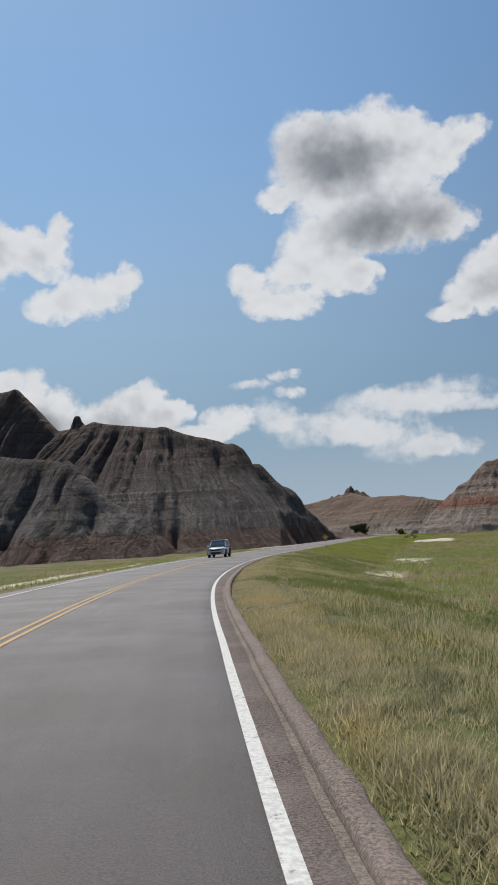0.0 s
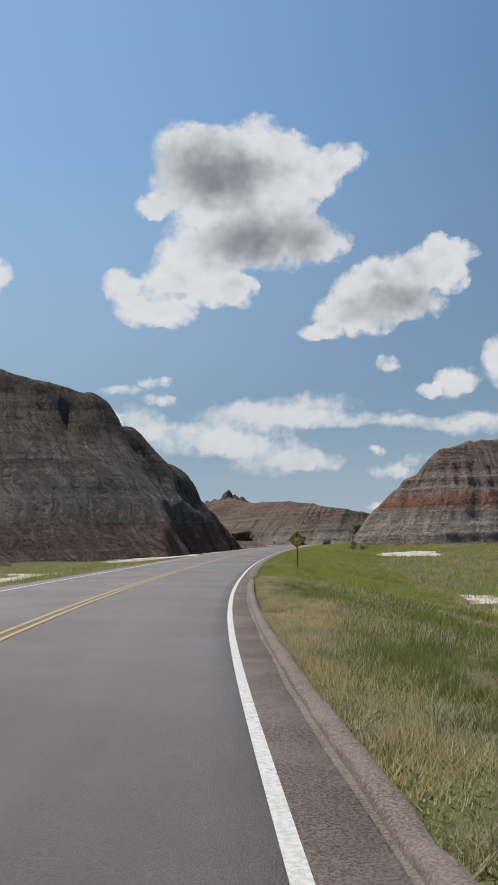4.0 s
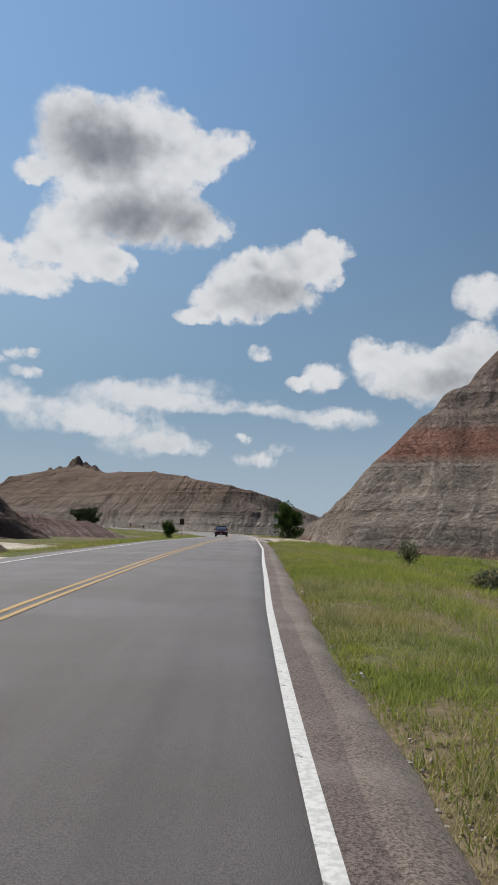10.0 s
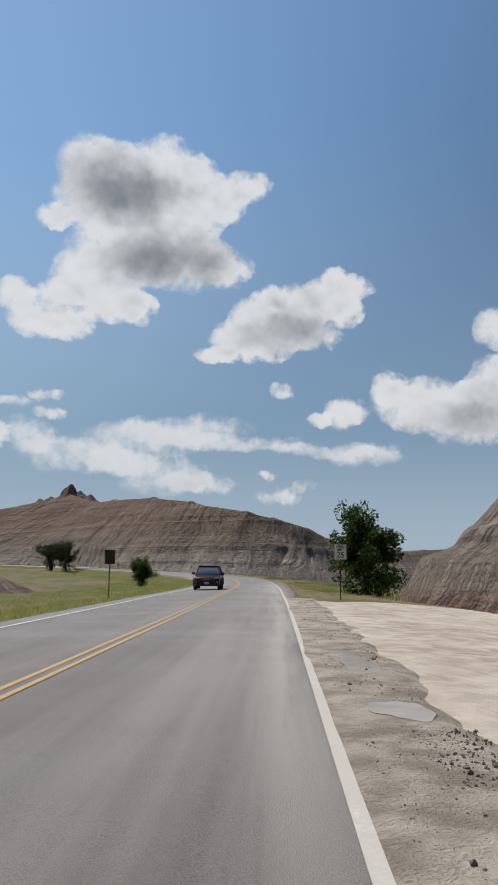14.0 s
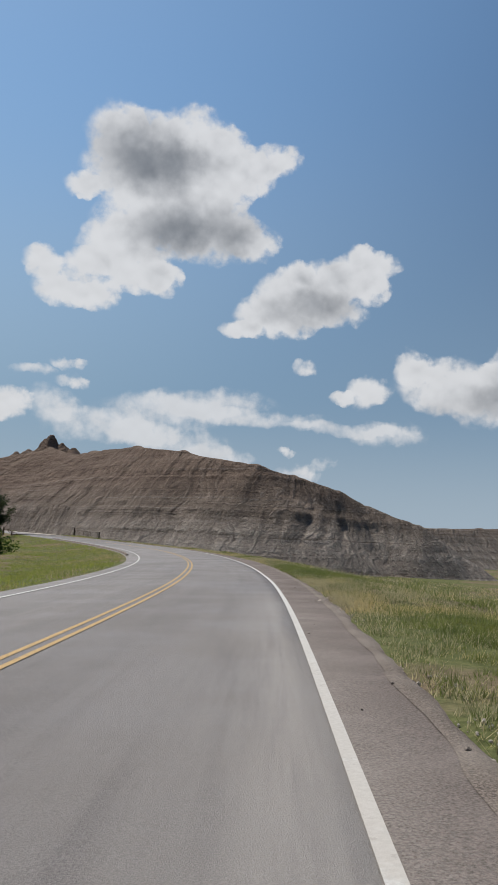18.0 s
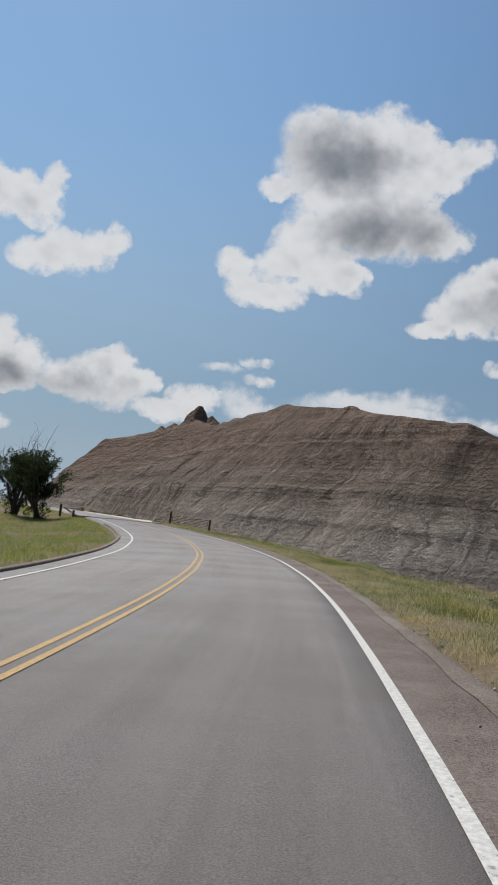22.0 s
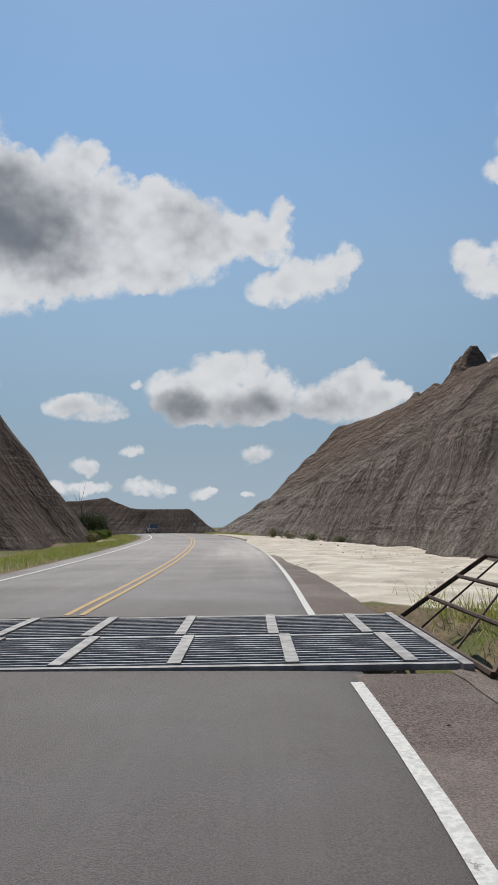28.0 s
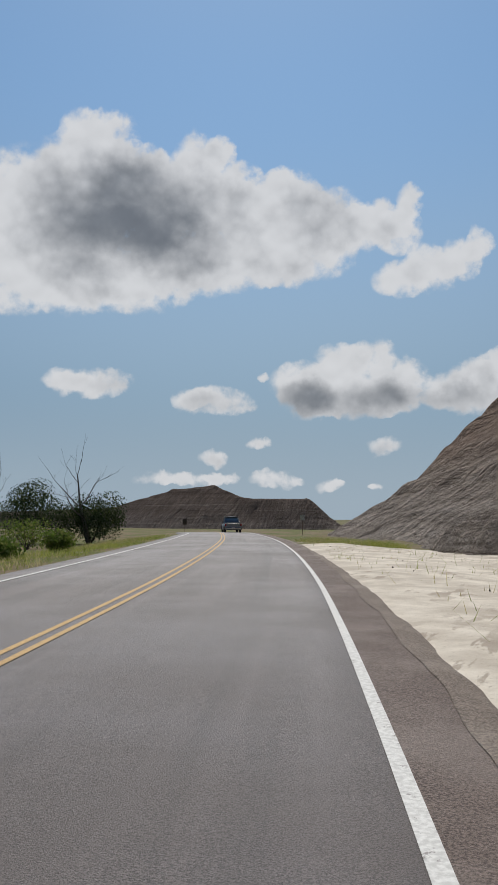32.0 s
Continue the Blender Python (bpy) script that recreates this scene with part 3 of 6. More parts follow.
# the road wanders a little against the car's line: distance along it, shift to the right
WANDER = [(-60, 0), (3, -0.05), (12, 0.04), (25, 0.04), (42, -0.01), (61, -0.06), (80, 0), (136, -0.01), (155, 0.0), (165, -0.05), (175, -0.09), (192, -0.2), (200, -0.22), (212, -0.13), (228, 0.05), (246, -0.03), (264, -0.06),
          (316, -0.03), (350, 0.0), (368, 0.07), (385, 0.12), (398, 0.11), (406, 0.0), (415, -0.09), (424, -0.12), (431, -0.06), (440, -0.1), (448, -0.05), (458, -0.1), (480, -0.07), (494, -0.04), (497.5, -0.09), (500.5, -0.2), (506, -0.28), (514, -0.26), (530, -0.12), (546, -0.04), (563, 0.06), (575, 0.1), (640, 0)]
RP[:, :2] += RN * np.interp(RS, *zip(*WANDER))[:, None]
RT = np.gradient(RP[:, :2], axis=0)
RT /= np.linalg.norm(RT, axis=1)[:, None]
RN = np.stack([RT[:, 1], -RT[:, 0]], 1)
# outer edge of the shoulder, right of the car's line
SHOULDER_EDGE = [(-60, 0.94), (4, 0.94), (23, 0.96), (42, 1.19), (61, 1.17), (80, 1.13), (112, 1.08), (135, 0.92), (160, 1.0), (172, 1.06), (246, 1.08), (300, 1.2), (334, 1.53), (351, 1.72), (368, 1.74), (386, 1.82), (403, 1.52), (419, 1.42), (434, 1.42), (451, 1.57), (500, 1.75), (510, 1.45), (517, 1.25), (522, 0.92), (552, 0.88), (558, 1.3), (565, 1.42), (660, 1.4)]


def shoulder_edge(s):
    return np.interp(s, *zip(*SHOULDER_EDGE))




def bank(s):
    """Rise per metre to the right: the road leans into its bends."""
    return np.interp(s, [0, 60, 100, 150, 200, 300, 350, 390, 440, 480, 505], [-0.01, -0.03, -0.035, -0.03, -0.01, 0.01, 0.035, 0.05, 0.04, 0.012, 0])


def road_at(s, lat=0.0, up=0.0):
    up = up + float(bank(s)) * max(-8.5, min(lat, 3.5))
    p = [np.interp(s, RS, RP[:, k]) for k in range(3)]
    n = [np.interp(s, RS, RN[:, k]) for k in range(2)]
    return Vector((p[0] + n[0] * lat, p[1] + n[1] * lat, p[2] + up))


def road_turn(s):
    """Heading of the road, degrees left of +y."""
    return math.degrees(math.atan2(-np.interp(s, RS, RT[:, 0]), np.interp(s, RS, RT[:, 1])))


def road_coords(x, y):
    """Distance along the road, distance to its right, height of the road."""
    sh = x.shape
    x, y = x.ravel(), y.ravel()
    s, lat, z = np.empty_like(x), np.empty_like(x), np.empty_like(x)
    q, qs = RP[::3], RS[::3]
    for i in range(0, len(x), 60000):
        a, b = x[i:i + 60000], y[i:i + 60000]
        k = np.argmin((a[:, None] - q[None, :, 0]) ** 2 + (b[:, None] - q[None, :, 1]) ** 2, 1) * 3
        dx, dy = a - RP[k, 0], b - RP[k, 1]
        s[i:i + 60000] = RS[k] + dx * RT[k, 0] + dy * RT[k, 1]
        lat[i:i + 60000] = dx * RN[k, 0] + dy * RN[k, 1]
        z[i:i + 60000] = np.interp(s[i:i + 60000], RS, RP[:, 2])
    return s.reshape(sh), lat.reshape(sh), z.reshape(sh)


def rnd(ix, iy, seed):
    h = np.sin(ix * 127.1 + iy * 311.7 + seed * 74.7) * 43758.5453
    return h - np.floor(h)


def vnoise(x, y, seed=0):
    ix, iy = np.floor(x), np.floor(y)
    u, v = x - ix, y - iy
    u, v = u * u * u * (u * (u * 6 - 15) + 10), v * v * v * (v * (v * 6 - 15) + 10)
    a, b, c, d = rnd(ix, iy, seed), rnd(ix + 1, iy, seed), rnd(ix, iy + 1, seed), rnd(ix + 1, iy + 1, seed)
    return (a + (b - a) * u) * (1 - v) + (c + (d - c) * u) * v - 0.5


def fbm(x, y, seed=0, octaves=4):
    t, a = 0, 1.0
    for o in range(octaves):
        t = t + a * vnoise(x * 2 ** o + 17.3 * o, y * 2 ** o - 9.1 * o, seed + o)
        a *= 0.5
    return t


def sstep(v, lo, hi):
    t = np.clip((v - lo) / (hi - lo), 0, 1)
    return t * t * (3 - 2 * t)


def ground_height(x, y):
    s, lat, z = road_coords(x, y)
    right = np.interp(s, [-80, 0, 130, 185, 225, 255, 300, 330, 380, 450, 485, 500, 640, 700], [2.6, 2.6, 2.4, 1.6, 0.9, 0.25, 0.6, 2.4, 4.6, 4.2, 1.6, 0.35, 0.4, 0.5])
    reach = np.interp(s, [0, 200, 250, 300, 340, 480, 500], [13, 11, 9, 12, 24, 18, 9])
    left = np.interp(s, [0, 150, 250, 480, 520, 640], [0.5, 0.3, 0.6, 0.7, 0.4, 0.5])
    under = 0.16 - 0.12 * sstep(lat, 1.0, 1.6)
    z = z + bank(s) * np.clip(lat, -8.5, 3.5)
    d = np.where(lat > 0, under + sstep(lat, 1.9, 1.9 + reach) * right, under + sstep(-lat, 7.9, 14) * left)
    near = np.minimum(np.abs(lat - 2.0), np.abs(lat + 7.6))
    rough = fbm(x / 9, y / 9, 3) * 0.5 * sstep(np.maximum(lat - 3, -lat - 8.5), 0, 10) + fbm(x / 1.7, y / 1.7, 8, 3) * 0.10 * sstep(np.maximum(lat - 1.9, -lat - 7.8), 0, 1.5)
    pit = sstep(s, 499.9, 500.6) * (1 - sstep(s, 504.7, 505.4)) * sstep(lat, -9.2, -8.2) * (1 - sstep(lat, 1.6, 2.6))
    d = d + pit * 0.9
    far = sstep(np.abs(lat), 60, 400)
    basin = sstep(x, 80, 125) * sstep(y, 330, 400)
    far = np.maximum(far, basin * sstep(lat, 16, 60))
    return (z - d + rough) * (1 - far) + far * (-4.5 - 2.6 * basin + fbm(x / 300, y / 300, 5) * 3 * (1 - 0.7 * basin)), s, lat


def crest_height(x, y, crest, soft=1.5):
    """Hill round a crest line of (x, y, height, fall per metre to the left, to the right)."""
    c = np.array(crest, float)
    top, off = np.full_like(x, -1e3), np.full_like(x, 1e3)
    for a, b in zip(c[:-1], c[1:]):
        vx, vy = b[0] - a[0], b[1] - a[1]
        L2 = vx * vx + vy * vy
        u = np.clip(((x - a[0]) * vx + (y - a[1]) * vy) / L2, 0, 1)
        dx, dy = x - a[0] - u * vx, y - a[1] - u * vy
        d = np.sqrt(dx * dx + dy * dy) + 1e-6
        side = (vx * dy - vy * dx) / math.sqrt(L2) / d          # +1: left
        fl, fr = a[3] + (b[3] - a[3]) * u, a[4] + (b[4] - a[4]) * u
        fall = fl * (1 + side) / 2 + fr * (1 - side) / 2
        h = a[2] + (b[2] - a[2]) * u - fall * (np.sqrt(d * d + 2.0) - 1.4)
        k = np.maximum(soft - np.abs(top - h), 0) / soft
        top = np.maximum(top, h) + k * k * soft / 4
        off = np.minimum(off, d)
    return top, off


def ribs(run, d, seed, ladder, foot, even=2.0, vee=0.5, limit=0.7):
    """Rounded buttresses parted by narrow cracks that run straight down; ladder: (spacing, roundness, crack)."""
    out = 0
    for o, (w, deep, slot) in enumerate(ladder):
        cell = np.floor(run / w)
        near, force = np.full_like(run, 9e9), np.zeros_like(run)
        for k in (-1, 0, 1):
            i = cell + k
            mid = (i + 0.5 + 0.9 * (rnd(i, i * 0 + o, seed + 60) - 0.5) + 0.45 * vnoise(i * 3.7, d / (w * 1.4), seed + 70 + o)) * w
            gap = np.abs(run - mid)
            force = np.where(gap < near, rnd(i, i * 0 + o + 9, seed + 61), force)
            near = np.minimum(near, gap)
        force = 0.12 + 0.88 * force ** even
        out = out - deep * force * (1 - np.clip(near / (w * 0.5), 0, 1) ** vee) - slot * force * foot * np.clip(1 - near / (0.10 * w + 0.35), 0, 1)
    most = limit * (ladder[0][1] + ladder[0][2])
    return most * np.tanh(out / most)


def part(name, bm, material, parent=None, label="", smooth=False):
    me = bpy.data.meshes.new(name)
    bm.to_mesh(me)
    bm.free()
    me.materials.append(material)
    if smooth:
        me.polygons.foreach_set("use_smooth", np.ones(len(me.polygons), bool))
    ob = new(name, me)
    ob.parent = parent
    if label:
        ob["label"] = label
    return ob


def grid_mesh(name, x, y, z, material, keep=None, attrs=(), smooth=True):
    ny, nx = x.shape
    idx = np.arange(nx * ny).reshape(ny, nx)
    q = np.stack([idx[:-1, :-1], idx[:-1, 1:], idx[1:, 1:], idx[1:, :-1]], -1).reshape(-1, 4)
    if keep is not None:
        q = q[keep[q].any(1)]
    used = np.zeros(nx * ny, bool)
    used[q.ravel()] = True
    remap = np.cumsum(used) - 1
    v = np.stack([x.ravel(), y.ravel(), z.ravel()], 1)[used]
    q = remap[q]
    me = bpy.data.meshes.new(name)
    me.vertices.add(len(v))
    me.vertices.foreach_set("co", v.astype(np.float32).ravel())
    me.loops.add(len(q) * 4)
    me.loops.foreach_set("vertex_index", q.astype(np.int32).ravel())
    me.polygons.add(len(q))
    me.polygons.foreach_set("loop_start", (np.arange(len(q)) * 4).astype(np.int32))
    me.polygons.foreach_set("loop_total", np.full(len(q), 4, np.int32))
    me.update(calc_edges=True)
    me.validate()
    if smooth:
        me.polygons.foreach_set("use_smooth", np.ones(len(me.polygons), bool))
    me.materials.append(material)
    for nm, val in attrs:
        at = me.attributes.new(nm, "FLOAT", "POINT")
        at.data.foreach_set("value", val.ravel()[used].astype(np.float32))
    return new(name, me)


def hill(name, crests, box, step, material, label, seed, ledge=0.22, warp=3.0, low=-7.0, clear=(12.0, 6.0), hub=(0, 0, 100), ladder=((8, 1.6, 1.2), (3.5, 0.7, 0.5), (1.6, 0.3, 0.2)), foot=(1.0, 0.0, 1.0), crag=0.5, calm=(-4.0, 1.0), peaks=(), bench=None, even=2.0, vee=0.5, limit=0.7):
    xs, ys = np.arange(box[0], box[2], step), np.arange(box[1], box[3], step)
    x, y = np.meshgrid(xs, ys)
    wx, wy = x + fbm(x / 22, y / 22, seed, 3) * warp, y + fbm(x / 22, y / 22, seed + 9, 3) * warp
    h, off = crest_height(wx, wy, crests[0])
    for c in crests[1:]:
        h2, off2 = crest_height(wx, wy, c)
        off = np.where(h2 > h, off2, off)
        h = np.maximum(h, h2)
    run = np.arctan2(y - hub[1], x - hub[0]) * hub[2]       # across the fall lines, which spread from a hub behind the crest
    top = h.max()
    if bench:
        h = np.interp(h, *bench)
    s, lat, _ = road_coords(x, y)
    edge = np.maximum(lat - clear[1] + fbm(x / 6, y / 6, seed + 2, 3) * 2, -lat - clear[0] + fbm(x / 6, y / 6, seed + 3, 3) * 2)
    h = np.minimum(h, -4 + np.maximum(edge, -2) * 2.2 + 1.5)
    rim = np.minimum.reduce([x - xs[0], xs[-1] - x, y - ys[0], ys[-1] - y])
    h = np.minimum(h, low - 1.5 + rim * 1.9 + fbm(x / 9, y / 9, seed + 5, 3) * 2)
    gy, gx = np.gradient(h, step)
    fade = sstep(h, -5, 1.5)
    steep = np.clip(np.sqrt(gx * gx + gy * gy) / 0.6, 0, 1)
    fine = fbm(x / 5, y / 5, seed + 6, 3)
    run = run + fbm(x / 30, y / 30, seed + 14, 3) * 3.0 + fine * 0.3
    low_down = 1 - (1 - foot[0]) * sstep(h, foot[1], foot[2])
    h = h + ribs(run, h, seed, ladder, low_down, even, vee, limit) * fade * sstep(h, calm[0], calm[1]) * steep * sstep(off, 0.5, 6) * (0.75 + 0.5 * fbm(x / 25, y / 25, seed + 8, 2))
    h = h + fbm(x / 2.6, y / 2.6, seed + 16, 3) * crag * fade * steep
    ph = h + fbm(x / 30, y / 30, seed + 4, 2) * 1.2
    h = h + ledge * (vnoise(ph / 1.6, ph * 0 + 0.5, seed) * 2.2 + vnoise(ph / 0.6, ph * 0 + 4.5, seed + 1) * 0.8) * fade * steep
    for px, py, pz, fall, flat in peaks:
        d = np.sqrt((x - px) ** 2 + (y - py) ** 2) + fbm(x / 1.6, y / 1.6, seed + 12, 3) * 1.1
        h = np.maximum(h, pz - np.maximum(d - flat, 0) * fall + fine * 0.6)
    ob = grid_mesh(name, x, y, h, material, keep=(h > low).ravel(), attrs=[("run", run)])
    return tagged(ob, label, "hill", kind="structure")


def sand_mask(x, y, s, lat):
    """Where pale washed clay lies bare."""
    n = fbm(x / 8, y / 8, 21, 4)

    def patch(s0, s1, l0, l1, soft=6):
        l_ = lat + n * 4
        return sstep(s + n * 10, s0, s0 + soft) * (1 - sstep(s + n * 10, s1 - soft, s1)) * sstep(l_, l0 - 1, l0 + 1) * (1 - sstep(l_, l1 - 3, l1))
    return np.maximum.reduce([patch(254, 300, 0.6, 26), patch(500, 610, 1.1, 24), sstep(s + n * 2, 505, 510) * (1 - sstep(s, 580, 600)) * sstep(lat, 0.5, 1.3) * (1 - sstep(lat + n * 4, 13, 18)), patch(160, 222, -17, -7.5), patch(236, 262, -22, -9.5), patch(572, 600, -13, -7.6), patch(190, 205, 12, 22, 3), patch(445, 503, 10.5, 16, 4) * 0.5,
                              patch(78, 91, 10, 17, 3) * 0.5, patch(126, 140, 9, 12.5, 3) * 0.42, patch(116, 136, 14, 23, 3) * 0.52, patch(0, 140, -15, -9.5) * 0.75])


def build_ground():
    def axis(lo, hi, step, a, b):
        mid = np.arange(lo, hi, step)
        up, dn = [hi], [lo]
        g = step
        while up[-1] < b:
            g = min(g * 1.18, 160)
            up.append(up[-1] + g)
        g = step
        while dn[-1] > a:
            g = min(g * 1.18, 160)
            dn.append(dn[-1] - g)
        return np.r_[dn[:0:-1], mid, up]
    x, y = np.meshgrid(axis(-30, 135, 0.9, -4200, 4200), axis(-20, 640, 0.9, -2000, 4600))
    z, s, lat = ground_height(x, y)
    sand = sand_mask(x, y, s, lat)
    ob = grid_mesh("ground", x, y, z, SOIL, attrs=[("sand", sand), ("mud", sstep(s, 238, 250) * (1 - sstep(s, 292, 312)) * (1 - sstep(lat, 5, 14)))])
    tagged(ob, "uneven green and dry prairie ground with pale washed clay", "ground", kind="structure")


def strip(name, s0, s1, profile, material, label="", step=1.0, parent=None, kind="structure", wav=0.0, attrs=None, wavl=0.0, taper=0.0, follow=None):
    """A band along the road; profile: (right of the car's line, height above the road) from left to right."""
    s = np.arange(s0, s1 + 0.01, step)
    p = np.stack([np.interp(s, RS, RP[:, k]) for k in range(3)], 1)
    n = np.stack([np.interp(s, RS, RN[:, k]) for k in range(2)], 1)
    pr = np.array(profile)
    lat = np.broadcast_to(pr[:, 0], (len(s), len(pr))).copy()
    if follow is not None:                     # beyond the line, keep to the shoulder's outer edge
        lat = lat + (shoulder_edge(s) - follow)[:, None] * np.clip((pr[None, :, 0] - EDGE - 0.05) / 0.2, 0, 1)
    if wav:
        lat[:, -2:] += (fbm(s / 1.3, s * 0 + 3.3, 6, 4) * wav)[:, None]
        lat[:, 0] += fbm(s / 1.5, s * 0 + 8.3, 7, 4) * wav * (profile[0][0] < -5)
    if wavl:
        lat[:, 0:2] += (fbm(s / 2.2, s * 0 + 8.3, 9, 5) * wavl)[:, None]
    if taper:
        lat[:, 0:2] += (0.45 * (1 - sstep(np.minimum(s - s0, s1 - s), 0, 5)))[:, None]
    x, y, z = p[:, None, 0] + n[:, None, 0] * lat, p[:, None, 1] + n[:, None, 1] * lat, p[:, None, 2] + pr[None, :, 1] + bank(s)[:, None] * np.clip(lat, -8.5, 3.5)
    if taper:
        z = z - taper * (1 - sstep(np.minimum(s - s0, s1 - s), 0, 4))[:, None] * sstep(lat, 0.7, 1.0)
    at = []
    if attrs:
        at = [(k, f(np.broadcast_to(s[:, None], lat.shape), lat)) for k, f in attrs]
    ob = grid_mesh(name, x, y, z, material, attrs=at, smooth=False)
    ob.parent = parent
    if label:
        tagged(ob, label, name.replace("_", " ").split(".")[0], kind=kind)
    return ob


build_ground()


def dust(s, lat):
    n, m = fbm(s / 25, lat / 1.2, 12, 4), fbm(s / 70, lat / 0.5, 15, 3)
    a = sstep(s + n * 12, 245, 268) * (1 - sstep(s + n * 12, 326, 358)) * (0.10 + 0.30 * sstep(lat + m * 1.2, -2.4, -0.5) + 0.5 * sstep(lat + m * 0.5, -0.3, 0.4)) * (1 - 0.8 * sstep(lat + m * 0.4, 0.8, 1.35))
    b = sstep(s, 516, 528) * (1 - sstep(s, 549, 560)) * (0.14 + 0.5 * sstep(lat + n * 2, -2.0, 0.6))
    c = 0.14 * sstep(s, 300, 325) * (1 - sstep(s, 430, 470)) * (1 - sstep(lat, 0.6, 0.8))
    return np.clip(np.maximum.reduce([a, b, c + 0 * lat]) + n * 0.1, 0, 1)


for s0, s1 in ((-60, 500.62), (504.8, 670)):
    strip("road", s0, s1, [(-7.6, -0.3), (-7.2, -0.02), (-6.35, 0), (-2.85, 0.05), (-2.0, 0.04), (-1.1, 0.03), (-0.2, 0.02), (0.25, 0.012), (EDGE + 0.12, 0.0), (EDGE + 0.2, -0.2)], ASPHALT, "grey two-lane asphalt road with worn wheel tracks", attrs=[("dust", dust), ("along", lambda s, lat: s), ("across", lambda s, lat: lat), ("fresh", lambda s, lat: np.maximum(sstep(s, 465, 485) * (1 - sstep(s, 506, 514)), 0.95 * (1 - sstep(s, 170, 262))))], step=(s1 - s0) / (int(s1 - s0) + 0.001))

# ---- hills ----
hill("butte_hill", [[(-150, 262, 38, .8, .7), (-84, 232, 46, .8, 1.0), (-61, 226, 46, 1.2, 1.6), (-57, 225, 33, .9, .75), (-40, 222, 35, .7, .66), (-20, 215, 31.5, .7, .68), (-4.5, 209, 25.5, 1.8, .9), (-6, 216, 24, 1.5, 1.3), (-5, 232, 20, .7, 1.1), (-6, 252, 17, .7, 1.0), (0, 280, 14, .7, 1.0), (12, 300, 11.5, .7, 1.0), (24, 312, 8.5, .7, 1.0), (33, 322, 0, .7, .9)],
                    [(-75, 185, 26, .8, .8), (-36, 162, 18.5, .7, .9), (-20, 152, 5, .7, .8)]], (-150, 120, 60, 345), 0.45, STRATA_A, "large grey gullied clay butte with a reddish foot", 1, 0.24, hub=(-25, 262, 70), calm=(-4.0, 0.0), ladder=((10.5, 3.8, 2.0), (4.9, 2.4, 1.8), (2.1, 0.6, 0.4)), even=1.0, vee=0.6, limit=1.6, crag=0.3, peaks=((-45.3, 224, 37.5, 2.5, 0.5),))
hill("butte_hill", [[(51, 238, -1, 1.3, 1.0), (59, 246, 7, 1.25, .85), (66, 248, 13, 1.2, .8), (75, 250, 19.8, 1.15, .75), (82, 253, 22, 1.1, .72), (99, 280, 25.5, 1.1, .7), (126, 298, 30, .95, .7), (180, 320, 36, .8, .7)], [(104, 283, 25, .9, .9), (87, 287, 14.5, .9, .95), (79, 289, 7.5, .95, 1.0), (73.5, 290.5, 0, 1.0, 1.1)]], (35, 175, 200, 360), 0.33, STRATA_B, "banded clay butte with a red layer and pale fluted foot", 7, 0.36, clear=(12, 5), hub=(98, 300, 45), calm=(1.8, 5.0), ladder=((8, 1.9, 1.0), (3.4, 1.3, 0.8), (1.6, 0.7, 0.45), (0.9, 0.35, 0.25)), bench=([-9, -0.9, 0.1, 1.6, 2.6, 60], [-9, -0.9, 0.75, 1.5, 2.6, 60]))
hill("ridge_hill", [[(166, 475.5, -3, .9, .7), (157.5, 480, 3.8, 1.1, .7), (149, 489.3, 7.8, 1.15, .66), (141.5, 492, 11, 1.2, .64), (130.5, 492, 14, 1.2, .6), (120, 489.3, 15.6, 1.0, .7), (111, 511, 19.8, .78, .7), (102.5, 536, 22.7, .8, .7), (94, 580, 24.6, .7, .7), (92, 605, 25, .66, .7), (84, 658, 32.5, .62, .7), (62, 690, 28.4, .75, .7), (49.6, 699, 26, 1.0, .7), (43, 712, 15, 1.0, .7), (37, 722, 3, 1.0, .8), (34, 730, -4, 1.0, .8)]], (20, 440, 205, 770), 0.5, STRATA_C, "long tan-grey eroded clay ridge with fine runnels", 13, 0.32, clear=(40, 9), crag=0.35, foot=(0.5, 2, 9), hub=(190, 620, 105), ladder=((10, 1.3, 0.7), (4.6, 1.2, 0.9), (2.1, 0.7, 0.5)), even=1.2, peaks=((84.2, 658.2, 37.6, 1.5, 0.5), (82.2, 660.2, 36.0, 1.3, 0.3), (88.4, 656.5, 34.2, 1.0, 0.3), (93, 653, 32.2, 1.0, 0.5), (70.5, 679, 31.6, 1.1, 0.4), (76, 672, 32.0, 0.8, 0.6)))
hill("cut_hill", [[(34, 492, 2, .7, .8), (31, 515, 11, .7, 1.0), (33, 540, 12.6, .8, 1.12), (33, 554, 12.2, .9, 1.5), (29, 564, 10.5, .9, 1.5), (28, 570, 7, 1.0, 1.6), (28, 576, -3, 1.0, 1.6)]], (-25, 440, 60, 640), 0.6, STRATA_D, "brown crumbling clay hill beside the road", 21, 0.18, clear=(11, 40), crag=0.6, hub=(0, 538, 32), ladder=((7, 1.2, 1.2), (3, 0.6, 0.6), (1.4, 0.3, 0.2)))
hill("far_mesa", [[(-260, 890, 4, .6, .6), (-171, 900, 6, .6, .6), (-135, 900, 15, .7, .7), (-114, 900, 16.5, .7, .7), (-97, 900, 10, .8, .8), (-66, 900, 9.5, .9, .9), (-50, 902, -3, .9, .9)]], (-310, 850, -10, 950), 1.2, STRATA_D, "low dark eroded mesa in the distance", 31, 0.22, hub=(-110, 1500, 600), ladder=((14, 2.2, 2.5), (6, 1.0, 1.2)))
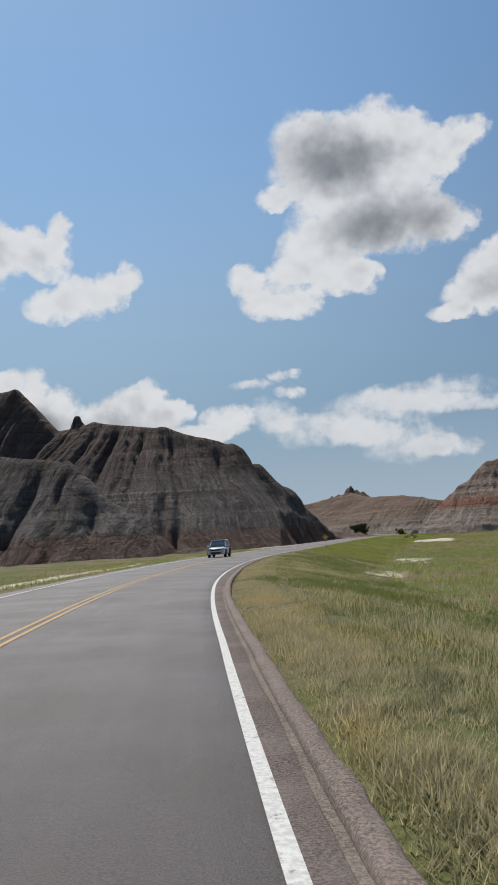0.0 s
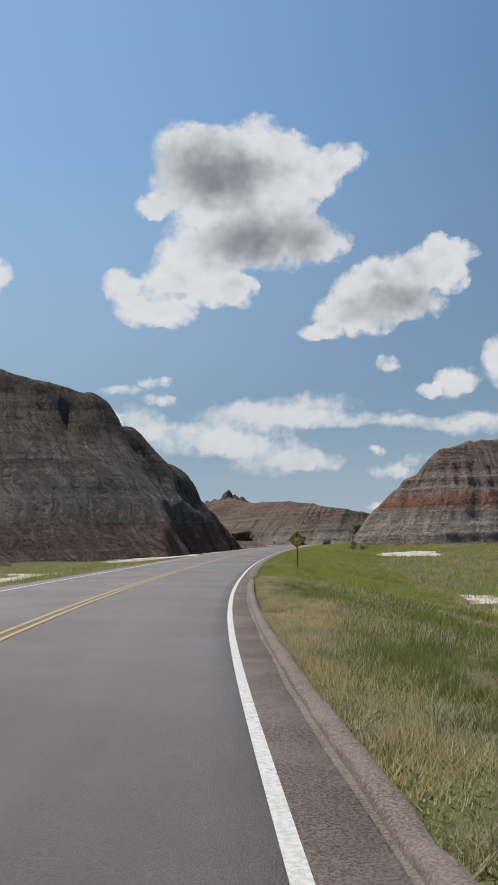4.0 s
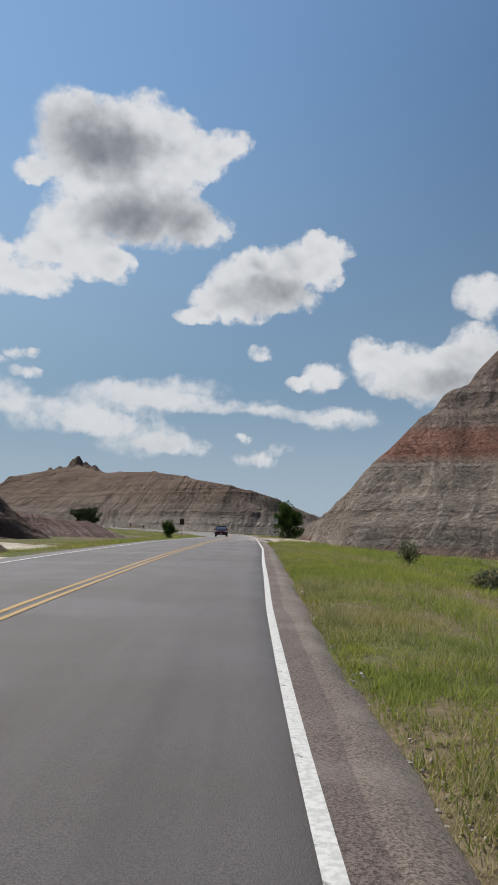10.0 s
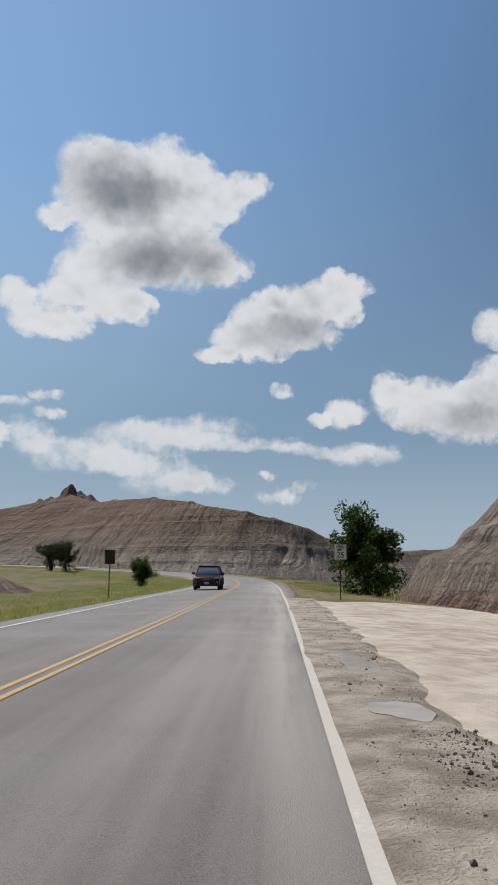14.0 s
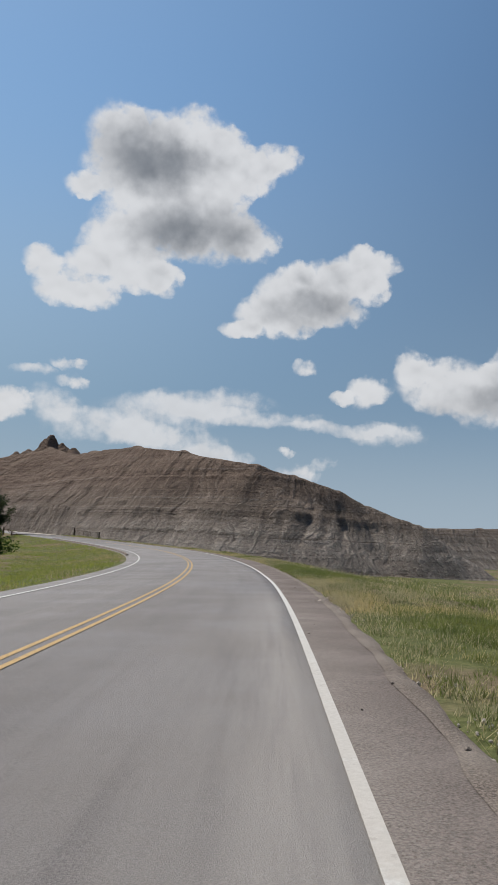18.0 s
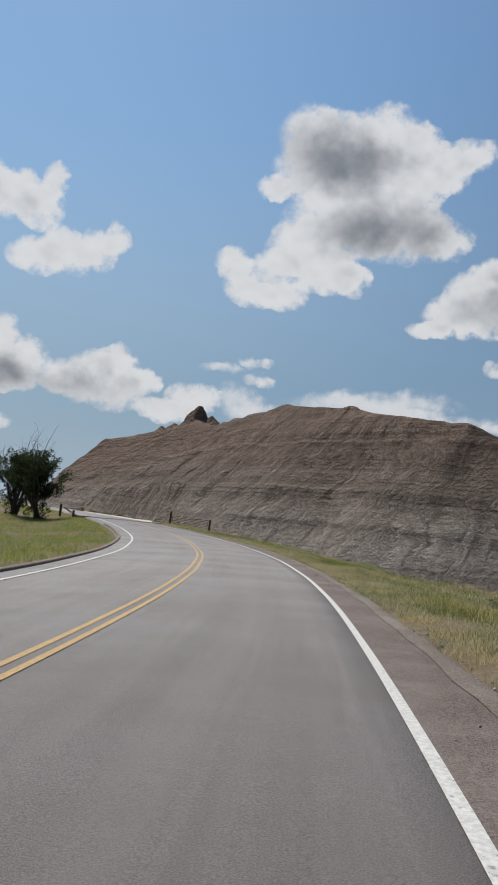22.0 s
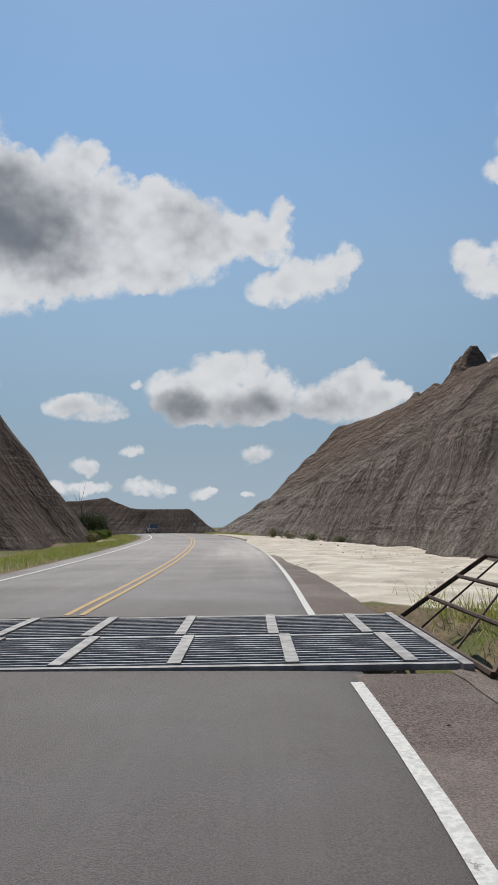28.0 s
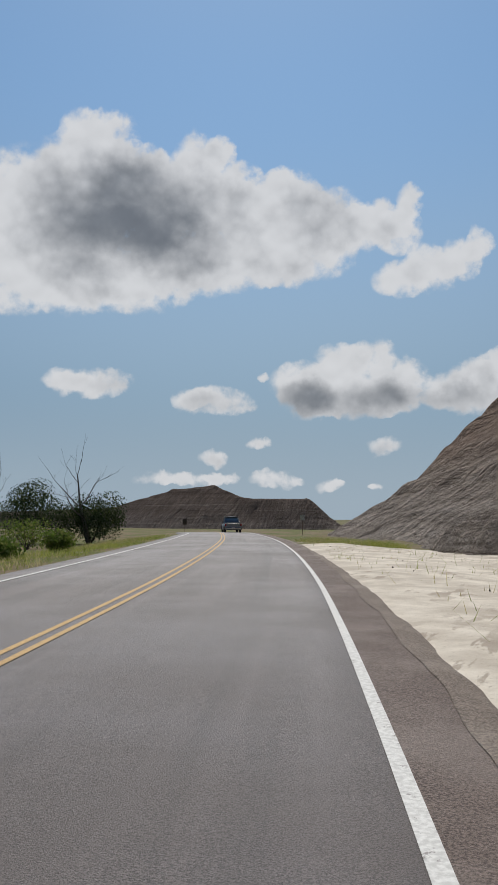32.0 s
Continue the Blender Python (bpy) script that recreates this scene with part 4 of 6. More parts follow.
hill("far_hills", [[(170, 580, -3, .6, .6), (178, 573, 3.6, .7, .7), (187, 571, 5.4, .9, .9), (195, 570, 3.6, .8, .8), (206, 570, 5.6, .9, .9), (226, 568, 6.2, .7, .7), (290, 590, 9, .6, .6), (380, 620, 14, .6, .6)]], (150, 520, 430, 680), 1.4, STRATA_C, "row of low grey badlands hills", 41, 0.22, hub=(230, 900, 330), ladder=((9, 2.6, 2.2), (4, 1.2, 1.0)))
hill("clay_mound", [[(20, 334, 4, .5, .5), (37, 332, 1.4, .5, .5), (46, 331, 0.3, .5, .5), (53, 331, -2.5, .5, .5)]], (0, 300, 75, 360), 0.5, STRATA_PINK, "low pinkish clay mound", 51, 0.15, crag=0.2, hub=(30, 360, 30), ladder=((3, 0.4, 0.3), (1.5, 0.15, 0.1)))

# ---- road markings and edges ----
CG0, CG1 = 500.6, 504.85                  # the cattle guard, along the road
for s0, s1 in ((-60, CG0 - 0.1), (CG1 + 0.1, 660)):
    strip("edge_line", s0, s1, [(EDGE - 0.052, 0.012), (EDGE + 0.052, 0.012)], WHITE, "white edge line painted on asphalt", attrs=[("dust", dust)])
    for off in (-0.16, 0.06):
        strip("centre_line", s0, s1, [(EDGE - LANE + off, 0.057), (EDGE - LANE + off + 0.088, 0.056)], YELLOW, "double yellow centre line painted on asphalt")
strip("edge_line", -60, 660, [(-6.41, 0.012), (-6.29, 0.012)], WHITE, "white edge line painted on asphalt", attrs=[("dust", dust)])
strip("shoulder", -60, 112, [(EDGE + 0.02, 0.004), (0.98, 0.0), (1.08, -0.15)], SHOULDER, "reddish gravelly asphalt shoulder", follow=0.94)
strip("shoulder", 112, 304, [(EDGE + 0.02, 0.006), (0.98, 0.004), (1.1, -0.03), (1.3, -0.22)], SHOULDER, "reddish gravelly asphalt shoulder", wav=0.12, step=0.4, attrs=[("dust", dust)], follow=1.04)
for s0, s1, e in ((300, 500.6, 1.45), (504.85, 660, 1.45)):
    strip("shoulder", s0, s1, [(EDGE + 0.02, 0.006), (e, -0.006), (e + 0.2, -0.06), (e + 0.5, -0.28)], SHOULDER, "reddish gravelly asphalt shoulder", wav=0.1, step=0.4, attrs=[("dust", dust)], follow=1.5)
for s0, s1, e in ((112, 250, 1.04), (304, 500.6, 1.5), (553, 660, 1.5)):
    strip("gravel_edge", s0, s1, [(e - 0.16, 0.004), (e - 0.05, 0.014), (e + 0.12, -0.03), (e + 0.36, -0.22)], GRAVEL, "loose pale gravel along the edge of the shoulder", step=0.25, wav=0.12, wavl=0.1, follow=e)
strip("grit_band", -60, 112, [(0.89, 0.007), (0.95, 0.009)], GRAVEL, "loose pale grit gathered along the kerb", step=0.3, wavl=0.04, follow=0.94)

strip("washed_clay", 523, 553, [(0.66, 0.0), (0.74, 0.016), (1.35, 0.025), (2.2, -0.02), (3.4, -0.12), (5.0, -0.5)], SAND, "pale washed clay spilling over the road edge", wav=0.8, step=0.35, wavl=0.2, taper=0.3)
strip("washed_clay", 251, 303, [(0.64, 0.006), (0.72, 0.018), (1.0, 0.022), (1.6, 0.02), (1.9, 0.0), (2.6, -0.3)], MUDFLAT, "brown rutted mud along the road edge", wav=0.35, step=0.35, wavl=0.12, taper=0.3)


def kerb_piece(s0, s1, n):
    """A length of rounded, worn kerb."""
    prof = [(0.94, -0.1), (0.945, 0.045), (0.965, 0.07), (1.03, 0.08), (1.10, 0.07), (1.135, 0.03), (1.15, -0.25)]
    ob = strip("kerb", s0, s1 - 0.008, prof, CONCRETE, "worn brownish concrete kerb along the shoulder", step=(s1 - s0 - 0.008) / 12.001, follow=0.94)
    co = np.empty(len(ob.data.vertices) * 3, np.float32)
    ob.data.vertices.foreach_get("co", co)
    v = co.reshape(-1, 3)
    w = fbm(v[:, 0] * 4.0, v[:, 1] * 4.0, 5, 3)
    v[:, 2] += w * 0.03
    v[:, 0] += w * 0.02
    ob.data.vertices.foreach_set("co", v.ravel())
    ob.data.polygons.foreach_set("use_smooth", np.ones(len(ob.data.polygons), bool))
    ob["group"] = "kerb lengths along the road"


for i in range(37):
    kerb_piece(-3 + i * 3.0, i * 3.0, i)
for i in range(24):
    q = strip("kerb", 406 + i * 3.0, 409 + i * 3.0 - 0.01, [(-7.34, -0.25), (-7.32, 0.05), (-7.28, 0.075), (-7.16, 0.075), (-7.12, 0.05), (-7.11, -0.1)], CONCRETE, "low worn concrete kerb on the inside of the bend", step=0.498)
    q["group"] = "kerb lengths inside the bend"

# ---- things: materials ----
PAINT_WHITE = plain("white_car_paint", (0.62, 0.63, 0.64), 0.25, 0.0, 0.03)
PAINT_RED = plain("dark_red_car_paint", (0.075, 0.012, 0.018), 0.22, 0.1, 0.05)
PAINT_GREY = plain("grey_car_paint", (0.22, 0.225, 0.23), 0.3, 0.3, 0.05)
# glass colour lightened to stand in for the sky's reflection
CAR_GLASS = plain("sky_toned_car_glass", (0.16, 0.21, 0.235), 0.04, 0.55, 0.02)
RUBBER = plain("tyre_rubber", (0.018, 0.018, 0.018), 0.85, 0.0, 0.2)
ALLOY = plain("alloy_wheel", (0.35, 0.35, 0.36), 0.35, 0.8, 0.08)
TRIM_BLACK = plain("black_trim_plastic", (0.02, 0.02, 0.022), 0.55, 0.0, 0.1)
LAMP_CLEAR = plain("clear_lamp_lens", (0.62, 0.64, 0.66), 0.12, 0.0, 0.05)
LAMP_RED = plain("red_lamp_lens", (0.30, 0.01, 0.01), 0.2, 0.0, 0.05)
CHROME = plain("chrome_trim", (0.55, 0.56, 0.57), 0.15, 1.0, 0.03)
PLATE = plain("plate_plain", (0.5, 0.5, 0.48), 0.5, 0.0, 0.05)
STEEL = plain("worn_galvanised_steel", (0.26, 0.25, 0.245), 0.6, 0.3, 0.3, 5)
RUST = plain("rusty_brown_steel", (0.075, 0.045, 0.032), 0.7, 0.3, 0.35, 8, 0.004)
OLDWOOD = plain("weathered_post_wood", (0.085, 0.065, 0.05), 0.9, 0.0, 0.4, 9, 0.02)
SIGN_WHITE = plain("sign_white_sheeting", (0.62, 0.62, 0.60), 0.5, 0.0, 0.06)
SIGN_YELLOW = plain("sign_yellow_sheeting", (0.60, 0.33, 0.02), 0.5, 0.0, 0.08)
SIGN_BLACK = plain("sign_black_print", (0.015, 0.015, 0.015), 0.5, 0.0, 0.1)
# shade on the sign's far side, given as a dark base colour
SIGN_BACK = plain("shaded_sign_back", (0.06, 0.045, 0.035), 0.6, 0.3, 0.15)
BARK = plain("rough_bark", (0.085, 0.068, 0.055), 0.95, 0.0, 0.4, 8, 0.03)
DEADWOOD = plain("grey_dead_wood", (0.13, 0.115, 0.10), 0.95, 0.0, 0.35, 8, 0.02)
LEAF = make_blades("cottonwood_leaves", ((0.022, 0.05, 0.012), (0.07, 0.12, 0.025)), ((0.05, 0.09, 0.02), (0.10, 0.15, 0.03)))
LEAF_DARK = make_blades("dark_leaves", ((0.012, 0.028, 0.011), (0.04, 0.062, 0.022)), ((0.03, 0.05, 0.02), (0.07, 0.09, 0.035)))
LEAF_PALE = make_blades("pale_shrub_leaves", ((0.07, 0.12, 0.02), (0.17, 0.24, 0.04)), ((0.10, 0.13, 0.04), (0.2, 0.22, 0.07)))
SAGE = make_blades("sage_leaves", ((0.10, 0.12, 0.07), (0.2, 0.21, 0.13)), ((0.2, 0.17, 0.1), (0.3, 0.26, 0.16)))
PEBBLE = plain("pale_pebbles", (0.46, 0.40, 0.34), 0.9, 0.0, 0.3, 30)
MUD = plain("dark_wet_mud", (0.19, 0.15, 0.12), 0.75, 0.0, 0.35, 6, 0.03)


def make_water():
    k = Mat("muddy_water", 0.18, 0, 0.2)
    return k.done(k.mix(k.step(k.noise(2.0, 3), 0.3, 0.7), (0.30, 0.25, 0.20), (0.38, 0.33, 0.27)))


WATER = make_water()


# ---- shape helpers ----
def thing(name, loc, turn=0.0, label="", category="", group="", kind=""):
    ob = new(name)
    ob.empty_display_size = 0.2
    ob.matrix_world = Matrix.Translation(loc) @ Matrix.Rotation(radians(turn), 4, "Z")
    return tagged(ob, label, category, group, kind)


def box(bm, c, size, rot=None, bevel=0.0):
    r = bmesh.ops.create_cube(bm, size=1.0)
    m = Matrix.Translation(c) @ (rot or Matrix()) @ Matrix.Diagonal((*size, 1))
    bmesh.ops.transform(bm, matrix=m, verts=r["verts"])
    if bevel:
        es = list({e for v in r["verts"] for e in v.link_edges})
        bmesh.ops.bevel(bm, geom=es, offset=bevel, segments=2, affect="EDGES", profile=0.5)
    return bm


def boxed(c, size, rot=None, bevel=0.0):
    return box(bmesh.new(), c, size, rot, bevel)


def tube(bm, path, radii, sides=6, cap=True):
    """A tapered tube along points."""
    rings = []
    pts = [Vector(p) for p in path]
    for i, p in enumerate(pts):
        d = (pts[min(i + 1, len(pts) - 1)] - pts[max(i - 1, 0)]).normalized()
        a = d.cross(Vector((0, 0, 1)) if abs(d.z) < 0.9 else Vector((1, 0, 0))).normalized()
        b = d.cross(a)
        rings.append([bm.verts.new(p + (a * math.cos(k * 6.28319 / sides) + b * math.sin(k * 6.28319 / sides)) * radii[i]) for k in range(sides)])
    for r0, r1 in zip(rings[:-1], rings[1:]):
        for k in range(sides):
            bm.faces.new((r0[k], r0[(k + 1) % sides], r1[(k + 1) % sides], r1[k]))
    if cap:
        bm.faces.new(rings[0][::-1])
        bm.faces.new(rings[-1])
    return bm


def pipe(a, b, r, sides=8):
    return tube(bmesh.new(), [a, b], [r, r], sides)


def loft(bm, sections, close=True):
    """Skin over rings of points of equal count."""
    rings = [[bm.verts.new(p) for p in s] for s in sections]
    n = len(rings[0])
    for r0, r1 in zip(rings[:-1], rings[1:]):
        for k in range(n):
            bm.faces.new((r0[k], r0[(k + 1) % n], r1[(k + 1) % n], r1[k]))
    if close:
        bm.faces.new(rings[0][::-1])
        bm.faces.new(rings[-1])
    bmesh.ops.recalc_face_normals(bm, faces=bm.faces)
    return bm


def section(y, w, z0, z1, round_=0.12, tuck=0.06):
    """A car's cross-section: sides that bulge a little, rounded shoulders."""
    r = min(round_, (z1 - z0) * 0.45)
    right = [(w - tuck, z0), (w - 0.01, z0 + 0.12), (w, (z0 + z1) / 2), (w - 0.02, z1 - r), (w - 0.05 - r * 0.3, z1 - r * 0.3), (w - 0.08 - r, z1)]
    return [(x, y, z) for x, z in right] + [(0, y, z1 + 0.015)] + [(-x, y, z) for x, z in right[::-1]] + [(0, y, z0)]


def wheel(parent, x, y, r, side):
    ty = bmesh.new()
    prof = [(0.62, 0.10), (0.9, 0.115), (0.985, 0.09), (1.0, 0.05), (1.0, -0.05), (0.985, -0.09), (0.9, -0.115), (0.62, -0.10)]
    rings = [[(x + b, y + math.cos(a * 0.2618) * r * f, r + math.sin(a * 0.2618) * r * f) for f, b in prof] for a in range(24)]
    vs = [[ty.verts.new(p) for p in q] for q in rings]
    for i in range(24):
        for k in range(8):
            ty.faces.new((vs[i][k], vs[i][(k + 1) % 8], vs[(i + 1) % 24][(k + 1) % 8], vs[(i + 1) % 24][k]))
    bmesh.ops.recalc_face_normals(ty, faces=ty.faces)
    wh = part("wheel", ty, RUBBER, parent, "black tyre on an alloy rim", True)
    rim = bmesh.new()
    c = bmesh.ops.create_cone(rim, cap_ends=True, segments=20, radius1=r * 0.62, radius2=r * 0.62, depth=0.12)
    bmesh.ops.transform(rim, matrix=Matrix.Translation((x, y, r)) @ Matrix.Rotation(1.5708, 4, "Y"), verts=c["verts"])
    for k in range(6):
        a = k * 1.0472
        box(rim, (x + side * 0.07, y + math.cos(a) * r * 0.34, r + math.sin(a) * r * 0.34), (0.04, r * 0.5, r * 0.14), Matrix.Rotation(a, 4, "X"), 0.01)
    part("rim", rim, ALLOY, wh, "silver alloy rim")


def vehicle(name, loc, turn, paint, label, kind="suv", bars=True):
    """A car with its nose towards -y of its own axes."""
    v = thing(name, loc, turn, label, "car")
    L, W, r = (4.75, 0.95, 0.39) if kind == "suv" else (5.7, 1.0, 0.41)
    f, b = -L / 2, L / 2
    cab1 = b - 0.25 if kind == "suv" else 0.95
    belt, roof = (1.12, 1.88) if kind == "pickup" else (1.05, 1.66) if bars else (1.08, 1.78)
    lean = 0.22 if bars and kind == "suv" else 0.0       # how much further the windscreen rakes back
    hood = belt - 0.06
    st = [(f - 0.04, W - 0.34, 0.46, 0.66), (f + 0.02, W - 0.20, 0.40, 0.80), (f + 0.12, W - 0.10, 0.34, 0.92), (f + 0.35, W - 0.03, 0.30, hood - 0.08), (f + 0.65, W, 0.30, hood - 0.03), (f + 0.9, W, 0.30, hood), (f + 1.35, W, 0.30, belt)]
    st += [(-0.3, W - 0.01, 0.30, belt), (0.4, W - 0.01, 0.30, belt), (b - 0.8, W, 0.32, belt + 0.02), (b - 0.25, W - 0.02, 0.36, belt), (b - 0.06, W - 0.08, 0.42, belt - 0.05), (b, W - 0.16, 0.48, belt - 0.12)]
    part("body", loft(bmesh.new(), [section(*q, 0.2) for q in st]), paint, v, "", True)
    g = bmesh.new()
    gs = [(f + 1.35, W - 0.10, belt - 0.05, belt + 0.02), (f + 2.0 + lean, W - 0.22, belt - 0.05, roof - 0.06), (f + 2.5, W - 0.24, belt - 0.05, roof - 0.02), (cab1 - 0.45, W - 0.24, belt - 0.05, roof - 0.03), (cab1, W - 0.14, belt - 0.05, belt + 0.1)]
    part("greenhouse", loft(g, [section(*q, 0.14, -0.08) for q in gs]), CAR_GLASS, v, "dark tinted windows", True)
    rf = bmesh.new()
    rs = [(f + 1.95 + lean, W - 0.22, roof - 0.09, roof - 0.04), (f + 2.15 + lean, W - 0.21, roof - 0.09, roof), (0.3, W - 0.21, roof - 0.09, roof + 0.03), (cab1 - 0.55, W - 0.21, roof - 0.09, roof + 0.01), (cab1 - 0.35, W - 0.22, roof - 0.1, roof - 0.04)]
    part("roof", loft(rf, [section(*q, 0.05, 0.02) for q in rs]), paint, v, "", True)
    for sx in (-1, 1):
        for (y0, z0, x0), (y1, z1, x1) in (((f + 1.38, belt, W - 0.1), (f + 2.02 + lean, roof - 0.05, W - 0.23)), ((-0.02, belt, W - 0.045), (0.06, roof - 0.04, W - 0.215)), ((cab1 - 0.95, belt, W - 0.045), (cab1 - 0.85, roof - 0.04, W - 0.215)), ((cab1 - 0.03, belt, W - 0.12), (cab1 - 0.42, roof - 0.05, W - 0.23))):
            part("pillar", tube(bmesh.new(), [(sx * x0, y0, z0), (sx * x1, y1, z1)], [0.045, 0.04], 6), paint, v)
        for y in (f + 0.95, b - 1.0):
            wheel(v, sx * (W - 0.1), y, r, sx)
            arch = bmesh.new()
            pts = [(sx * (W + 0.005), y + math.cos(a) * (r + 0.07), r + math.sin(a) * (r + 0.07)) for a in np.linspace(-0.1, 3.24, 12)]
            part("wheel_arch", tube(arch, pts, [0.05] * 12, 5), TRIM_BLACK, v)
        slim = 0.06 if bars else 0.12
        hl = part("headlight", boxed((sx * (W - 0.27), f + 0.13, 0.86), (0.42, 0.22, slim), Matrix.Rotation(sx * 0.42, 4, "Z") @ Matrix.Rotation(-sx * 0.12, 4, "Y"), 0.025), LAMP_CLEAR, v)
        part("surround", boxed((sx * (W - 0.27), f + 0.15, 0.86), (0.47, 0.21, slim + 0.05), Matrix.Rotation(sx * 0.42, 4, "Z") @ Matrix.Rotation(-sx * 0.12, 4, "Y"), 0.025), TRIM_BLACK, hl)
        part("fog_lamp", boxed((sx * (W - 0.25), f + 0.06, 0.58), (0.17, 0.12, 0.13 if not bars else 0.07), Matrix.Rotation(sx * 0.4, 4, "Z"), 0.03), TRIM_BLACK if not bars else LAMP_CLEAR, v)
        part("tail_light", boxed((sx * (W - 0.09), b - 0.05, 0.92), (0.14, 0.14, 0.30), None, 0.03), LAMP_RED, v)
        m = part("mirror", boxed((sx * (W + 0.10), f + 1.62, belt + 0.10), (0.22, 0.14, 0.17), None, 0.04), paint, v)
        part("mirror_arm", boxed((sx * (W - 0.01), f + 1.60, belt + 0.04), (0.12, 0.06, 0.05), None, 0.01), TRIM_BLACK, v)
        for y in (f + 2.5, f + 3.45):
            part("door_handle", boxed((sx * (W + 0.005), y, belt - 0.16), (0.03, 0.18, 0.04), None, 0.01), TRIM_BLACK, v)
        part("sill", boxed((sx * (W - 0.06), 0.0, 0.34), (0.1, L * 0.44, 0.14), None, 0.03), TRIM_BLACK, v)
        if kind == "suv":
            rail = tube(bmesh.new(), [(sx * (W - 0.28), f + 2.25 + lean, roof), (sx * (W - 0.28), f + 2.45 + lean, roof + 0.06), (sx * (W - 0.28), cab1 - 0.75, roof + 0.06), (sx * (W - 0.28), cab1 - 0.55, roof)], [0.02] * 4, 6)
            part("roof_rail", rail, TRIM_BLACK if bars else CHROME, v)
    part("windscreen", loft(bmesh.new(), [[(-W + 0.14, f + 1.36, belt - 0.01), (W - 0.14, f + 1.36, belt - 0.01), (W - 0.14, f + 1.40, belt - 0.02), (-W + 0.14, f + 1.40, belt - 0.02)], [(-W + 0.30, f + 1.95 + lean, roof - 0.06), (W - 0.30, f + 1.95 + lean, roof - 0.06), (W - 0.30, f + 1.99 + lean, roof - 0.07), (-W + 0.30, f + 1.99 + lean, roof - 0.07)]]), CAR_GLASS, v, "windscreen with the sky's reflection put into its colour")
    if bars:
        grille = part("grille", boxed((0, f + 0.0, 0.78), (W * 1.16, 0.14, 0.17), None, 0.03), TRIM_BLACK, v, "black grille with bright bars")
        for k in range(7):
            part("grille_bar", boxed((-0.45 + k * 0.15, f - 0.075, 0.78), (0.04, 0.03, 0.16), None, 0.012), CHROME, grille)
        part("front_bumper", boxed((0, f + 0.08, 0.42), (W * 1.62, 0.24, 0.20), None, 0.07), TRIM_BLACK, v)
    else:
        grille = part("grille", boxed((0, f + 0.02, 0.80), (W * 1.02, 0.14, 0.16), None, 0.03), TRIM_BLACK, v, "black upper grille")
        part("badge", boxed((0, f - 0.055, 0.81), (0.13, 0.02, 0.07), None, 0.008), CHROME, grille)
        part("front_bumper", boxed((0, f + 0.10, 0.52), (W * 1.7, 0.26, 0.24), None, 0.09), paint, v)
        part("air_intake", boxed((0, f - 0.02, 0.50), (W * 1.1, 0.14, 0.16), None, 0.04), TRIM_BLACK, v, "wide black lower intake")
        part("skid_plate", boxed((0, f + 0.06, 0.38), (W * 1.2, 0.2, 0.06), None, 0.02), ALLOY, v)
    part("number_plate", boxed((0, f - 0.06, 0.52), (0.34, 0.02, 0.16), None, 0.005), PLATE, v, "plain pale plate")
    part("rear_bumper", boxed((0, b - 0.01, 0.50), (W * 1.8, 0.16, 0.22), None, 0.05), CHROME if kind == "pickup" else TRIM_BLACK, v)
    if kind == "pickup":
        part("bed_cover", boxed((0, (cab1 + b) / 2 + 0.06, belt + 0.0), (W * 1.72, b - cab1 - 0.2, 0.05), None, 0.02), TRIM_BLACK, v)
        part("tailgate", boxed((0, b - 0.01, 0.84), (W * 1.5, 0.08, 0.46), None, 0.03), paint, v)
    part("rear_plate", boxed((0, b + 0.06, 0.62), (0.34, 0.02, 0.16), None, 0.005), PLATE, v, "plain pale plate")
    return v


def facing(s, oncoming):
    """Turn for a vehicle on the road; its nose points along -y of its own axes."""
    return road_turn(s) + (0 if oncoming else 180)


MID_LEFT, MID_RIGHT = EDGE - 1.5 * LANE, EDGE - 0.5 * LANE
vehicle("suv_car", road_at(87.5, MID_LEFT, 0.03), facing(87.5, True), PAINT_WHITE, "white off-road car with black grille coming along the road", "suv", False)
vehicle("suv_car", road_at(318.5, MID_LEFT, 0.03), facing(318.5, True), PAINT_RED, "dark red compact off-road car with bright grille bars")
vehicle("pickup_truck", road_at(658, MID_RIGHT, 0.03), facing(658, False), PAINT_GREY, "grey crew-cab pickup truck driving ahead on the road", "pickup")


# ---- signs ----
def lettering(txt, size, parent, loc, mat):
    cu = bpy.data.curves.new("lettering", "FONT")
    cu.body, cu.size, cu.align_x, cu.align_y, cu.extrude, cu.offset = txt, size, "CENTER", "CENTER", 0.002, 0.004
    cu.materials.append(mat)
    ob = new("lettering", cu)
    ob.parent = parent
    ob.matrix_basis = Matrix.Translation(loc) @ Matrix.Rotation(radians(90), 4, "X")
    return ob


def ground_z(x, y):
    return float(ground_height(np.array([[x]]), np.array([[y]]))[0][0, 0])


def sign_post(parent, h, mat=RUST, w=0.06):
    p = boxed((0, 0.03, h / 2 - 0.25), (w, 0.035, h + 0.5), None, 0.008)
    part("post", p, mat, parent)


